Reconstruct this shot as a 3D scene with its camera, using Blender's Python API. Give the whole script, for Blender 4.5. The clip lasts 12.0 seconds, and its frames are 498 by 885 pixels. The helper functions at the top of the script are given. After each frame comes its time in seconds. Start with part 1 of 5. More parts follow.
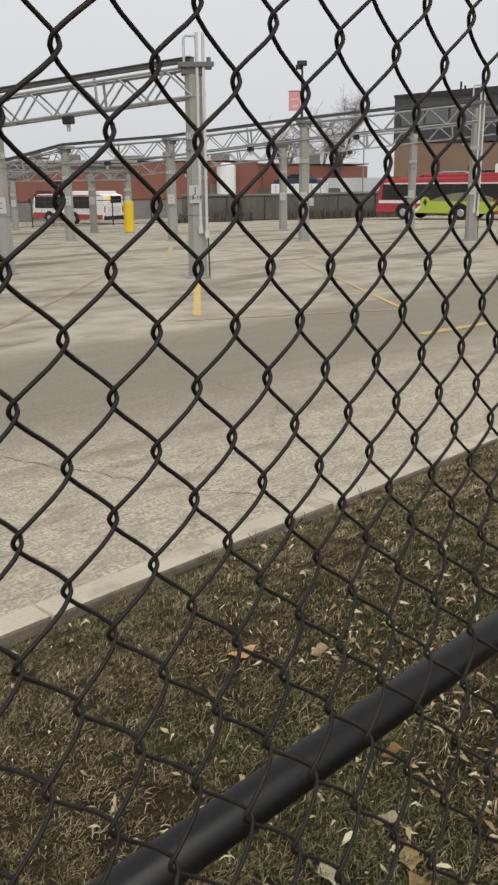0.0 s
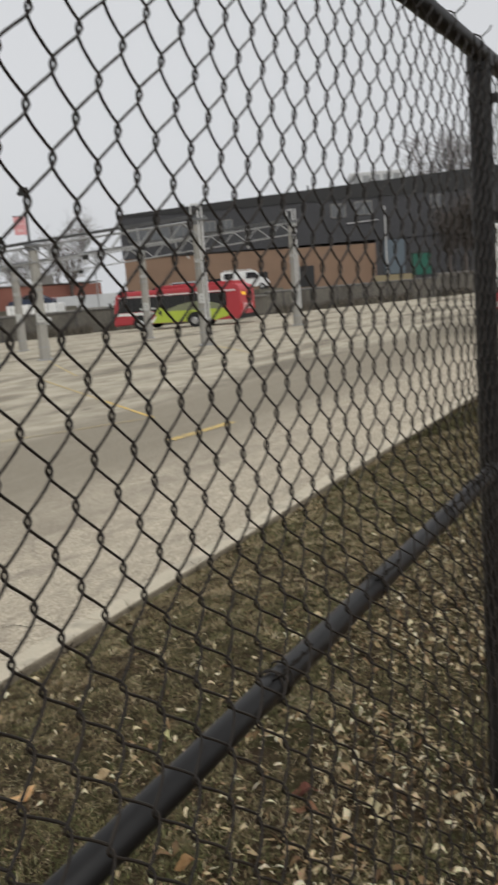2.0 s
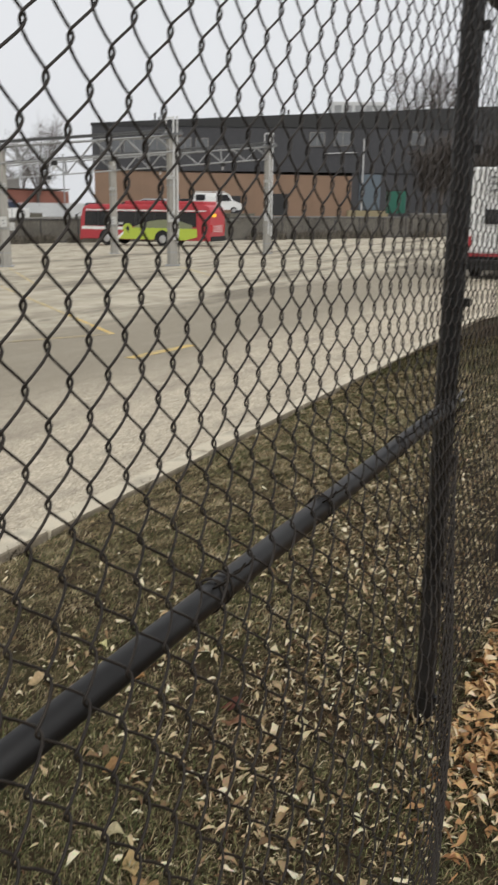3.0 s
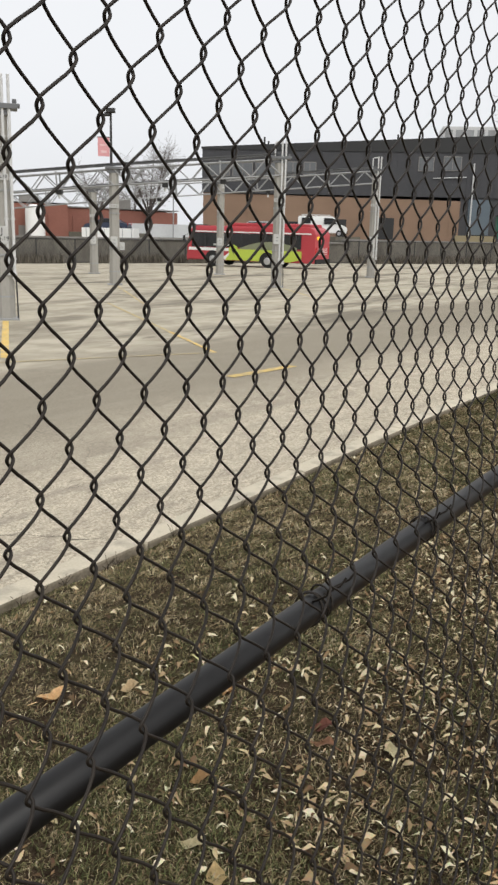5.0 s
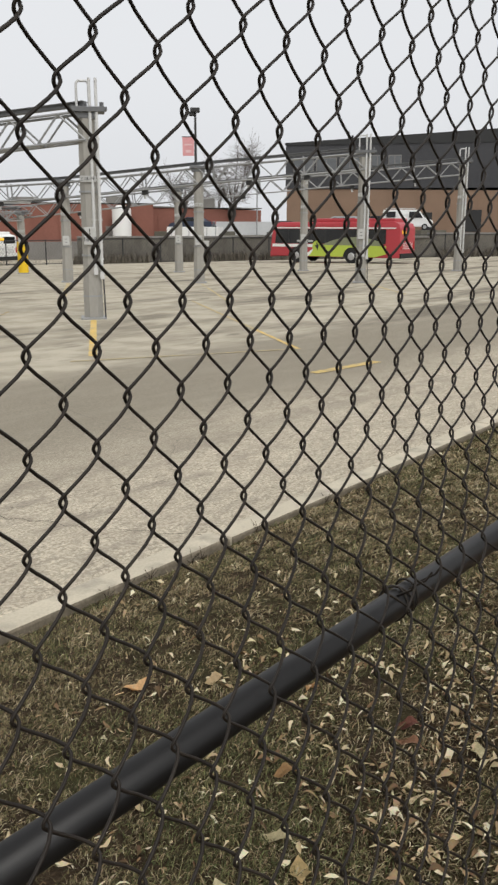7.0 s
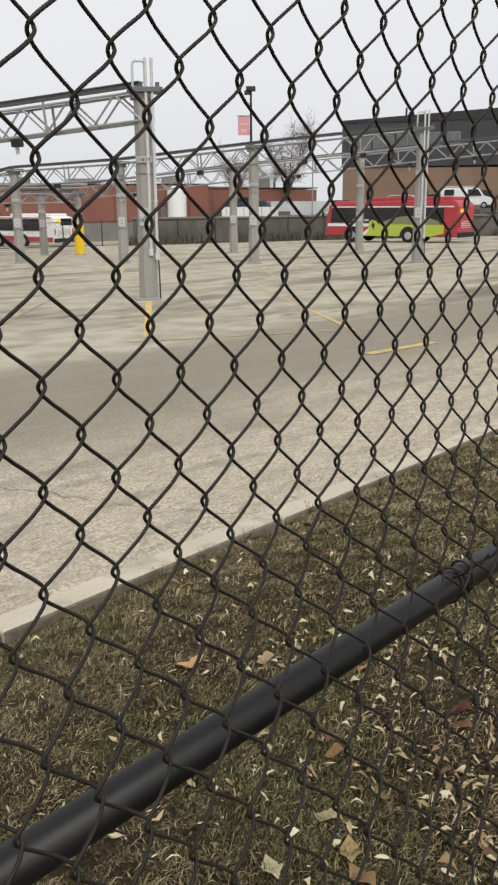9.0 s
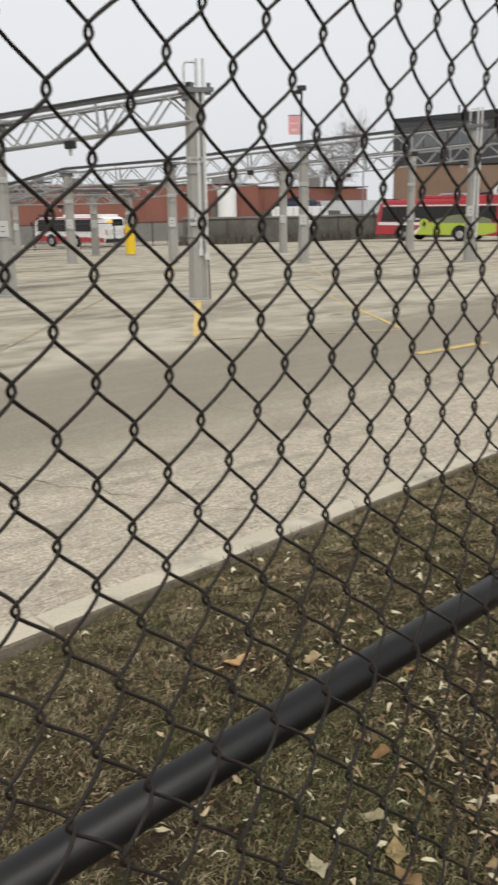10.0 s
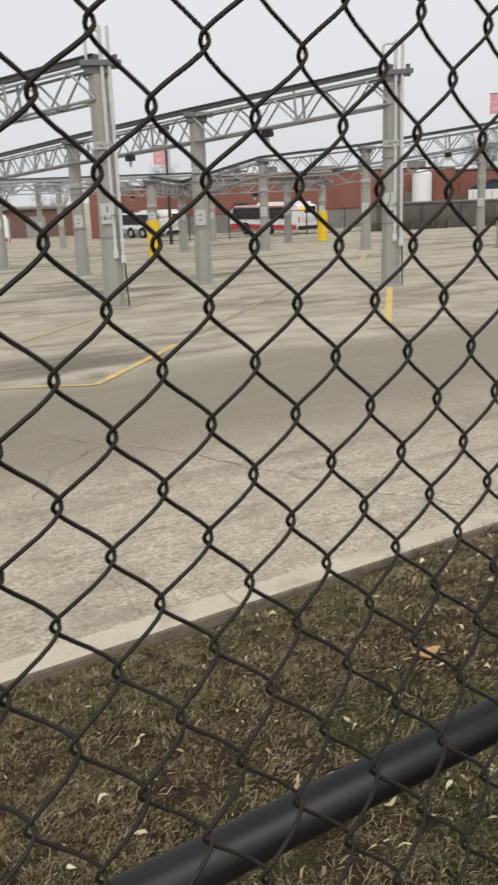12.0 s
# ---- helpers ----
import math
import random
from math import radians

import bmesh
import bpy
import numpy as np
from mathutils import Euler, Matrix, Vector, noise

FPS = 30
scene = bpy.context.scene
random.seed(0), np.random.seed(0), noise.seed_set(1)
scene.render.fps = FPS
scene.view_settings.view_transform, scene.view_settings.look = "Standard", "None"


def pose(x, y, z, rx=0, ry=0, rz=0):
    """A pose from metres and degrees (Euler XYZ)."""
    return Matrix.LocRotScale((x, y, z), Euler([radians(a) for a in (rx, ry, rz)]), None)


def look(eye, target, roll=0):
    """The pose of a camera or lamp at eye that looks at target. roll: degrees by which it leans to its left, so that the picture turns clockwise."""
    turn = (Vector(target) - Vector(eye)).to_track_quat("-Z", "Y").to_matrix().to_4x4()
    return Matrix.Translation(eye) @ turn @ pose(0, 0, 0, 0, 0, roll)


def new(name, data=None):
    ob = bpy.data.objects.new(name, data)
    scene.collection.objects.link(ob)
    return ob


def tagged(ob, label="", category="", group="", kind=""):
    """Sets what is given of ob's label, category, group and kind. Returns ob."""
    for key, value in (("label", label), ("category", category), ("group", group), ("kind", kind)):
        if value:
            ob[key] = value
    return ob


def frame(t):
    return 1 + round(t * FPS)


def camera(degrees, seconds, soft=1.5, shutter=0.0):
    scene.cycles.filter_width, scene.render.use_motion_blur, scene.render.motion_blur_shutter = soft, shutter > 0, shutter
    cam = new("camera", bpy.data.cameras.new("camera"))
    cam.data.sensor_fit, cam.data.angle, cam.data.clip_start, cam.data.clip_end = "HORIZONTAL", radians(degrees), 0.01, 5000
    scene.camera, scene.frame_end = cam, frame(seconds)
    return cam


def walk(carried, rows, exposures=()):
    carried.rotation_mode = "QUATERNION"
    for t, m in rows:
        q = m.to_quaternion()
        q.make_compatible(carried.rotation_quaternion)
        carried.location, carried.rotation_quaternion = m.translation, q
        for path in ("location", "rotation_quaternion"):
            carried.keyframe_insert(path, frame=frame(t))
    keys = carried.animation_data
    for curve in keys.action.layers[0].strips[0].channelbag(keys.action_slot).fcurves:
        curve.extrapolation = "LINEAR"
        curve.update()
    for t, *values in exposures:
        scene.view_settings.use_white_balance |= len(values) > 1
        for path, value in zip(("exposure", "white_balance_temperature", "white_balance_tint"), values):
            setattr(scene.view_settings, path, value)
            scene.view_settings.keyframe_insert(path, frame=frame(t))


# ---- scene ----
cam = camera(31.9, 12.0, soft=2.4, shutter=0.5)
ROWS = [
    (0.0, -0.438, -0.418, 1.571, -45.23, -16.64, 0.54),
    (0.2, -0.449, -0.427, 1.570, -46.13, -17.00, 1.45),
    (0.4, -0.461, -0.436, 1.569, -53.34, -17.33, -1.95),
    (0.5, -0.466, -0.440, 1.568, -55.53, -17.99, -3.08),
    (1.0, -0.478, -0.469, 1.577, -59.99, -14.92, -2.42),
    (1.5, -0.467, -0.503, 1.595, -59.93, -11.12, 3.87),
    (1.7, -0.475, -0.511, 1.604, -59.37, -9.43, 4.13),
    (2.0, -0.479, -0.520, 1.620, -62.06, -10.26, 4.42),
    (2.5, -0.475, -0.529, 1.615, -65.68, -12.39, 2.13),
    (3.0, -0.474, -0.518, 1.593, -63.87, -15.04, -0.67),
    (3.2, -0.478, -0.508, 1.589, -61.80, -16.04, -1.02),
    (3.5, -0.483, -0.489, 1.582, -59.51, -16.29, -2.97),
    (5.5, -0.491, -0.517, 1.582, -56.15, -12.95, -0.51),
    (6.0, -0.492, -0.519, 1.579, -54.82, -12.77, -0.03),
    (6.5, -0.491, -0.512, 1.576, -53.36, -13.70, 0.06),
    (7.0, -0.489, -0.510, 1.575, -51.84, -14.03, -0.13),
    (7.3, -0.491, -0.508, 1.577, -50.48, -14.02, 0.01),
    (7.5, -0.492, -0.505, 1.579, -48.88, -14.03, 0.44),
    (9.5, -0.482, -0.506, 1.567, -47.97, -15.62, 0.59),
    (10.0, -0.489, -0.508, 1.568, -45.18, -15.25, 0.76),
    (10.5, -0.502, -0.490, 1.566, -39.72, -14.76, 1.08),
    (11.0, -0.504, -0.487, 1.566, -36.30, -14.93, 1.50),
    (11.5, -0.510, -0.483, 1.563, -35.43, -15.27, 1.55),
    (12.0, -0.511, -0.475, 1.557, -33.02, -15.79, 2.10),
]
walk(cam, [(t, pose(x, y, z, 90 + pitch, roll, yaw)) for t, x, y, z, yaw, pitch, roll in ROWS],
     exposures=[(0.0, 0.0), (0.5, 0.17), (1.0, 0.36), (1.5, 0.34), (2.0, -0.09), (2.5, 0.34), (3.0, 0.15), (3.5, 0.31), (5.5, 0.32), (6.0, 0.15), (6.5, 0.13), (7.5, 0.18), (9.5, 0.2), (10.5, 0.14), (12.0, 0.12)])

# ---------------------------------------------------------------- light
world = bpy.data.worlds.new("overcast")
scene.world = world
world.use_nodes = True
wn, wl = world.node_tree.nodes, world.node_tree.links
wn.clear()
sky = wn.new("ShaderNodeTexSky")
sky.sky_type, sky.sun_disc = "NISHITA", False
sky.sun_elevation, sky.sun_rotation = radians(38), radians(200)
sky.air_density, sky.dust_density, sky.ozone_density = 1.0, 6.0, 0.6
grey = wn.new("ShaderNodeHueSaturation")
grey.inputs["Saturation"].default_value = 0.06
cloud = wn.new("ShaderNodeMix")
cloud.data_type = "RGBA"
cloud.inputs["Factor"].default_value = 0.8
cloud.inputs[7].default_value = (6.9, 7.05, 7.3, 1)
back = wn.new("ShaderNodeBackground")
back.inputs["Strength"].default_value = 0.115
wout = wn.new("ShaderNodeOutputWorld")
wl.new(sky.outputs[0], grey.inputs["Color"])
wl.new(grey.outputs[0], cloud.inputs[6])
wl.new(cloud.outputs[2], back.inputs["Color"])
wl.new(back.outputs[0], wout.inputs["Surface"])

sun_data = bpy.data.lights.new("sun", "SUN")
sun_data.energy, sun_data.angle, sun_data.color = 1.35, radians(35), (1.0, 0.97, 0.92)
sun = new("sun", sun_data)
sun.matrix_world = look((-20, -40, 60), (0, 0, 0))


# ---------------------------------------------------------------- materials
def mat(name, colour, rough=0.7, metal=0.0, vary=0.12, scale=8.0, fine=60.0, bump=0.15, dirt=None, dirt_scale=1.5, dirt_amount=0.5, piece=0.0, spec=0.4, stretch=(1, 1, 1), bump_dist=0.01):
    """Painted or mineral surface: two scales of tone, blotches of dirt, fine relief."""
    m = bpy.data.materials.new(name)
    m.use_nodes = True
    n, l = m.node_tree.nodes, m.node_tree.links
    b = n["Principled BSDF"]
    b.inputs["Roughness"].default_value, b.inputs["Metallic"].default_value = rough, metal
    b.inputs["Specular IOR Level"].default_value = spec
    co = n.new("ShaderNodeTexCoord")
    mp = n.new("ShaderNodeMapping")
    mp.inputs["Scale"].default_value = stretch
    l.new(co.outputs["Object"], mp.inputs["Vector"])

    def noise_tex(s, detail=4.0):
        t = n.new("ShaderNodeTexNoise")
        t.inputs["Scale"].default_value, t.inputs["Detail"].default_value = s, detail
        l.new(mp.outputs[0], t.inputs["Vector"])
        return t

    big, small = noise_tex(scale), noise_tex(fine, 6.0)
    add = n.new("ShaderNodeMath")
    add.operation = "ADD"
    l.new(big.outputs["Fac"], add.inputs[0])
    l.new(small.outputs["Fac"], add.inputs[1])
    rng = n.new("ShaderNodeMapRange")
    rng.inputs["From Min"].default_value, rng.inputs["From Max"].default_value = 0.6, 1.4
    rng.inputs["To Min"].default_value, rng.inputs["To Max"].default_value = 1 - vary, 1 + vary
    l.new(add.outputs[0], rng.inputs["Value"])
    last = rng.outputs[0]
    if piece:
        info = n.new("ShaderNodeObjectInfo")
        pr = n.new("ShaderNodeMapRange")
        pr.inputs["To Min"].default_value, pr.inputs["To Max"].default_value = 1 - piece, 1 + piece
        l.new(info.outputs["Random"], pr.inputs["Value"])
        mu = n.new("ShaderNodeMath")
        mu.operation = "MULTIPLY"
        l.new(last, mu.inputs[0])
        l.new(pr.outputs[0], mu.inputs[1])
        last = mu.outputs[0]
    vm = n.new("ShaderNodeVectorMath")
    vm.operation = "SCALE"
    vm.inputs[0].default_value = colour
    l.new(last, vm.inputs["Scale"])
    tone = vm.outputs[0]
    if dirt:
        d = noise_tex(dirt_scale, 8.0)
        dr = n.new("ShaderNodeMapRange")
        dr.inputs["From Min"].default_value, dr.inputs["From Max"].default_value = 0.5, 0.72
        dr.inputs["To Max"].default_value = dirt_amount
        l.new(d.outputs["Fac"], dr.inputs["Value"])
        mx = n.new("ShaderNodeMix")
        mx.data_type = "RGBA"
        mx.inputs[7].default_value = (*dirt, 1)
        l.new(dr.outputs[0], mx.inputs["Factor"])
        l.new(tone, mx.inputs[6])
        tone = mx.outputs[2]
    l.new(tone, b.inputs["Base Color"])
    if bump:
        bp = n.new("ShaderNodeBump")
        bp.inputs["Strength"].default_value, bp.inputs["Distance"].default_value = bump, bump_dist
        l.new(small.outputs["Fac"], bp.inputs["Height"])
        l.new(bp.outputs[0], b.inputs["Normal"])
    return m


VINYL = mat("black_vinyl_wire", (0.0155, 0.0112, 0.0078), rough=0.55, spec=0.27, vary=0.3, scale=6, fine=90, bump=0.1, dirt=(0.034, 0.026, 0.018), dirt_scale=14, dirt_amount=0.5)
PIPE = mat("black_vinyl_pipe", (0.0075, 0.0068, 0.0065), rough=0.44, spec=0.36, vary=0.3, scale=5, fine=120, bump=0.1, dirt=(0.035, 0.032, 0.03), dirt_scale=7, dirt_amount=0.6, stretch=(0.35, 1, 1), bump_dist=0.002)
TIE = mat("dull_tie_wire", (0.3, 0.3, 0.3), rough=0.4, metal=0.8, vary=0.2)
GALV = mat("galvanised_steel", (0.3, 0.305, 0.305), rough=0.5, metal=0.25, vary=0.14, scale=1.5, fine=25, bump=0.08, dirt=(0.22, 0.215, 0.2), dirt_scale=0.9, dirt_amount=0.4)
PALE = mat("pale_conduit", (0.55, 0.55, 0.54), rough=0.5, metal=0.1, vary=0.1)
CONC_KERB = mat("kerb_concrete", (0.51, 0.455, 0.35), rough=0.9, vary=0.16, scale=3, fine=70, bump=0.4, dirt=(0.2, 0.18, 0.15), dirt_scale=5, dirt_amount=0.6)
YELLOW = mat("yellow_plastic", (0.75, 0.5, 0.02), rough=0.5, vary=0.1, scale=2)
DARKCLAD = mat("dark_cladding", (0.056, 0.056, 0.06), rough=0.6, vary=0.12, scale=0.3, fine=3)
BRICK_RED = mat("red_brick", (0.225, 0.095, 0.07), rough=0.9, vary=0.15, scale=0.4, fine=9, bump=0.0)
BRICK_TAN = mat("tan_brick", (0.255, 0.168, 0.115), rough=0.9, vary=0.15, scale=0.4, fine=9, bump=0.0)
GREYWALL = mat("grey_concrete", (0.2, 0.19, 0.175), rough=0.9, vary=0.2, scale=0.6, fine=7)
WHITE = mat("white_paint", (0.75, 0.75, 0.73), rough=0.5, vary=0.06)
RED = mat("red_paint", (0.41, 0.045, 0.055), rough=0.35, vary=0.06)
LIME = mat("lime_paint", (0.43, 0.53, 0.07), rough=0.35, vary=0.06)
GLASSD = mat("dark_glass", (0.012, 0.013, 0.015), rough=0.12, vary=0.1, spec=0.6)
BLACK = mat("black_rubber", (0.015, 0.015, 0.015), rough=0.8)
LINE = mat("yellow_road_paint", (0.62, 0.43, 0.13), rough=0.85, vary=0.25, scale=2, fine=30, dirt=(0.42, 0.37, 0.28), dirt_scale=3.5, dirt_amount=1.0)
DASH = mat("rubbed_lane_dash", (0.58, 0.42, 0.15), rough=0.9, vary=0.25, scale=3, fine=40, dirt=(0.26, 0.23, 0.175), dirt_scale=6.0, dirt_amount=1.0)
PATCHY = mat("rubbed_road_paint", (0.29, 0.255, 0.195), rough=0.9, vary=0.2, scale=2, fine=30, dirt=(0.62, 0.44, 0.14), dirt_scale=3.2, dirt_amount=1.0)
DARK_KERB = mat("dark_face_concrete", (0.2, 0.17, 0.125), rough=0.95, vary=0.4, scale=5, fine=60, bump=0.5, dirt=(0.1, 0.085, 0.055), dirt_scale=7, dirt_amount=0.8)
WORN = mat("worn_road_paint", (0.47, 0.375, 0.2), rough=0.9, vary=0.25, scale=2, fine=30, dirt=(0.36, 0.32, 0.245), dirt_scale=1.9, dirt_amount=1.0)


# ---------------------------------------------------------------- mesh helpers
def raw(name, verts, faces, material, parent=None, label="", smooth=False):
    me = bpy.data.meshes.new(name)
    me.from_pydata([tuple(v) for v in verts], [], [tuple(q) for q in faces])
    if smooth:
        me.polygons.foreach_set("use_smooth", [True] * len(me.polygons))
    me.materials.append(material)
    ob = new(name, me)
    if parent:
        ob.parent = parent
    if label:
        ob["label"] = label
    return ob


def part(name, bm, material, parent=None, label="", smooth=False):
    me = bpy.data.meshes.new(name)
    bm.to_mesh(me)
    bm.free()
    if smooth:
        me.polygons.foreach_set("use_smooth", [True] * len(me.polygons))
    me.materials.append(material)
    ob = new(name, me)
    if parent:
        ob.parent = parent
    if label:
        ob["label"] = label
    return ob


def empty(name, x=0, y=0, z=0, rz=0):
    ob = new(name)
    ob.matrix_world = pose(x, y, z, 0, 0, rz)
    return ob


def add_box(bm, lo, hi, bevel=0.0):
    b = bmesh.new()
    bmesh.ops.create_cube(b, size=1)
    c, d = [(a + e) / 2 for a, e in zip(lo, hi)], [e - a for a, e in zip(lo, hi)]
    bmesh.ops.transform(b, matrix=Matrix.Translation(c) @ Matrix.Diagonal((*d, 1)), verts=b.verts)
    if bevel:
        bmesh.ops.bevel(b, geom=b.edges[:], offset=bevel, segments=2, affect="EDGES", profile=0.5)
    me = bpy.data.meshes.new("tmp")
    b.to_mesh(me)
    b.free()
    bm.from_mesh(me)
    bpy.data.meshes.remove(me)
    return bm


def box(lo, hi, bevel=0.0):
    return add_box(bmesh.new(), lo, hi, bevel)


def add_tube(bm, a, b, r, sides=8, r2=None, caps=True):
    a, b = Vector(a), Vector(b)
    q = (b - a).to_track_quat("Z", "Y").to_matrix()
    rings = []
    for p, rr in ((a, r), (b, r2 if r2 is not None else r)):
        rings.append([bm.verts.new(p + q @ Vector((rr * math.cos(2 * math.pi * i / sides), rr * math.sin(2 * math.pi * i / sides), 0))) for i in range(sides)])
    for i in range(sides):
        j = (i + 1) % sides
        bm.faces.new((rings[0][i], rings[0][j], rings[1][j], rings[1][i]))
    if caps:
        bm.faces.new(rings[0][::-1])
        bm.faces.new(rings[1])
    return bm


def tube(a, b, r, sides=8, r2=None):
    return add_tube(bmesh.new(), a, b, r, sides, r2)


def sweep(points, r, sides=6):
    """Vertices and faces of a round wire along points."""
    p = np.asarray(points, float)
    t = np.gradient(p, axis=0)
    t /= np.linalg.norm(t, axis=1)[:, None]
    ref = np.array([0.0, 1.0, 0.0]) if abs(t[:, 1]).mean() < 0.7 else np.array([1.0, 0.0, 0.0])
    u = np.cross(t, ref)
    u /= np.linalg.norm(u, axis=1)[:, None]
    v = np.cross(t, u)
    a = np.arange(sides) * 2 * np.pi / sides
    ring = p[:, None, :] + r * (np.cos(a)[None, :, None] * u[:, None, :] + np.sin(a)[None, :, None] * v[:, None, :])
    verts = ring.reshape(-1, 3)
    n = len(p)
    i, j = np.meshgrid(np.arange(n - 1), np.arange(sides), indexing="ij")
    k = (j + 1) % sides
    faces = np.stack([i * sides + j, i * sides + k, (i + 1) * sides + k, (i + 1) * sides + j], -1).reshape(-1, 4)
    return verts, faces


def lot_z(x, y):
    """Height of the yard's paving, which falls gently away from the kerb."""
    return -0.43 - 0.013 * (y - 2.8) - 0.003 * x - 0.012 * max(0.0, y - 35)


def prism(outline, z0, z1, bm=None):
    """Upright prism over an outline in plan."""
    bm = bm or bmesh.new()
    lo = [bm.verts.new((x, y, z0)) for x, y in outline]
    hi = [bm.verts.new((x, y, z1)) for x, y in outline]
    n = len(outline)
    bm.faces.new(lo[::-1])
    bm.faces.new(hi)
    for i in range(n):
        j = (i + 1) % n
        bm.faces.new((lo[i], lo[j], hi[j], hi[i]))
    return bm


# ---------------------------------------------------------------- ground, kerb, yard
KERB_Y = 2.72


def grass_z(x, y):
    """The verge: nearly level at the fence, falling to the kerb."""
    s = min(max((y - 0.1) / (KERB_Y - 0.1), 0.0), 1.0)
    return 0.03 - 0.10 * s - 0.29 * s ** 3 + 0.022 * noise.noise((x * 1.3, y * 1.3, 0)) + 0.012 * noise.noise((x * 5, y * 5, 3))


def grid_mesh(name, xs, ys, fz, material, label, category):
    verts = [(x, y, fz(x, y)) for y in ys for x in xs]
    nx = len(xs)
    faces = [(j * nx + i, j * nx + i + 1, (j + 1) * nx + i + 1, (j + 1) * nx + i) for j in range(len(ys) - 1) for i in range(nx - 1)]
    ob = raw(name, verts, faces, material, smooth=True)
    return tagged(ob, label, category, kind="structure")


def yard_material():
    m = bpy.data.materials.new("yard_paving")
    m.use_nodes = True
    n, l = m.node_tree.nodes, m.node_tree.links
    b = n["Principled BSDF"]
    b.inputs["Roughness"].default_value = 0.9
    b.inputs["Specular IOR Level"].default_value = 0.3
    co = n.new("ShaderNodeTexCoord")
    sep = n.new("ShaderNodeSeparateXYZ")
    l.new(co.outputs["Object"], sep.inputs[0])

    def tex(scale, stretch=(1, 1, 1), detail=6.0, rough=0.55):
        mp = n.new("ShaderNodeMapping")
        mp.inputs["Scale"].default_value = stretch
        mp.inputs["Rotation"].default_value = (0, 0, -0.12)
        l.new(co.outputs["Object"], mp.inputs["Vector"])
        t = n.new("ShaderNodeTexNoise")
        t.inputs["Scale"].default_value, t.inputs["Detail"].default_value, t.inputs["Roughness"].default_value = scale, detail, rough
        l.new(mp.outputs[0], t.inputs["Vector"])
        return t.outputs["Fac"]

    def rng(v, a, b_, c, d, smooth=True):
        r = n.new("ShaderNodeMapRange")
        r.interpolation_type = "SMOOTHSTEP" if smooth else "LINEAR"
        for key, val in zip(("From Min", "From Max", "To Min", "To Max"), (a, b_, c, d)):
            r.inputs[key].default_value = val
        l.new(v, r.inputs["Value"])
        return r.outputs[0]

    def op(kind, a, b_):
        o = n.new("ShaderNodeMath")
        o.operation = kind
        for i, v in enumerate((a, b_)):
            if isinstance(v, (int, float)):
                o.inputs[i].default_value = v
            else:
                l.new(v, o.inputs[i])
        return o.outputs[0]

    def mix(fac, a, b_):
        x = n.new("ShaderNodeMix")
        x.data_type = "RGBA"
        l.new(fac, x.inputs["Factor"])
        for i, v in ((6, a), (7, b_)):
            if isinstance(v, tuple):
                x.inputs[i].default_value = (*v, 1)
            else:
                l.new(v, x.inputs[i])
        return x.outputs[2]

    edge = op("ADD", sep.outputs[1], op("MULTIPLY", op("SUBTRACT", tex(0.35), 0.5), 1.6))
    near = rng(edge, 4.5, 6.7, 1, 0)
    beyond = rng(edge, 8.7, 10.0, 0, 1)
    speck = rng(tex(46, detail=5.0, rough=0.7), 0.4, 0.62, 0, 1)
    coarse = rng(tex(5.5), 0.4, 0.62, 0, 1)
    gravel = mix(speck, (0.385, 0.335, 0.253), (0.67, 0.597, 0.462))
    gravel = mix(op("MULTIPLY", coarse, 0.45), gravel, (0.36, 0.305, 0.235))
    blotch = rng(tex(2.1, (0.55, 1.5, 1), 7.0, 0.62), 0.5, 0.68, 0, 0.55)
    gravel = mix(blotch, gravel, (0.27, 0.232, 0.185))
    pits = rng(tex(17, (0.7, 1.7, 1), 8.0, 0.7), 0.52, 0.64, 0, 0.62)
    gravel = mix(pits, gravel, (0.2, 0.17, 0.13))
    lane = mix(speck, (0.235, 0.204, 0.154), (0.312, 0.275, 0.208))
    lane = mix(rng(tex(2.2, (0.4, 1.6, 1), 8.0, 0.65), 0.45, 0.7, 0, 0.5), lane, (0.33, 0.292, 0.225))
    slab = mix(rng(tex(1.3), 0.35, 0.65, 0, 1), (0.37, 0.328, 0.25), (0.50, 0.45, 0.35))
    streak = rng(tex(0.42, (0.3, 1.2, 1), 6.0, 0.62), 0.47, 0.66, 0, 0.92)
    slab = mix(streak, slab, (0.165, 0.143, 0.108))
    smudge = rng(tex(0.95, (0.4, 1.3, 1), 7.0, 0.66), 0.54, 0.68, 0, 0.75)
    slab = mix(smudge, slab, (0.15, 0.13, 0.1))
    col = mix(near, lane, gravel)
    col = mix(beyond, col, slab)
    tyre = rng(tex(0.5, (0.12, 2.2, 1), 4.0), 0.55, 0.75, 0, 0.4)
    col = mix(tyre, col, (0.2, 0.175, 0.135))
    vor = n.new("ShaderNodeTexVoronoi")
    vor.feature = "DISTANCE_TO_EDGE"
    vor.inputs["Scale"].default_value = 0.17
    wv = n.new("ShaderNodeVectorMath")
    wob = n.new("ShaderNodeTexNoise")
    wob.inputs["Scale"].default_value, wob.inputs["Detail"].default_value = 2.0, 6.0
    l.new(co.outputs["Object"], wob.inputs["Vector"])
    sc = n.new("ShaderNodeVectorMath")
    sc.operation = "SCALE"
    sc.inputs["Scale"].default_value = 0.45
    l.new(wob.outputs["Color"], sc.inputs[0])
    l.new(co.outputs["Object"], wv.inputs[0])
    l.new(sc.outputs[0], wv.inputs[1])
    l.new(wv.outputs[0], vor.inputs["Vector"])
    crack = rng(vor.outputs["Distance"], 0.0, 0.0018, 0.3, 0)
    col = mix(crack, col, (0.06, 0.055, 0.045))
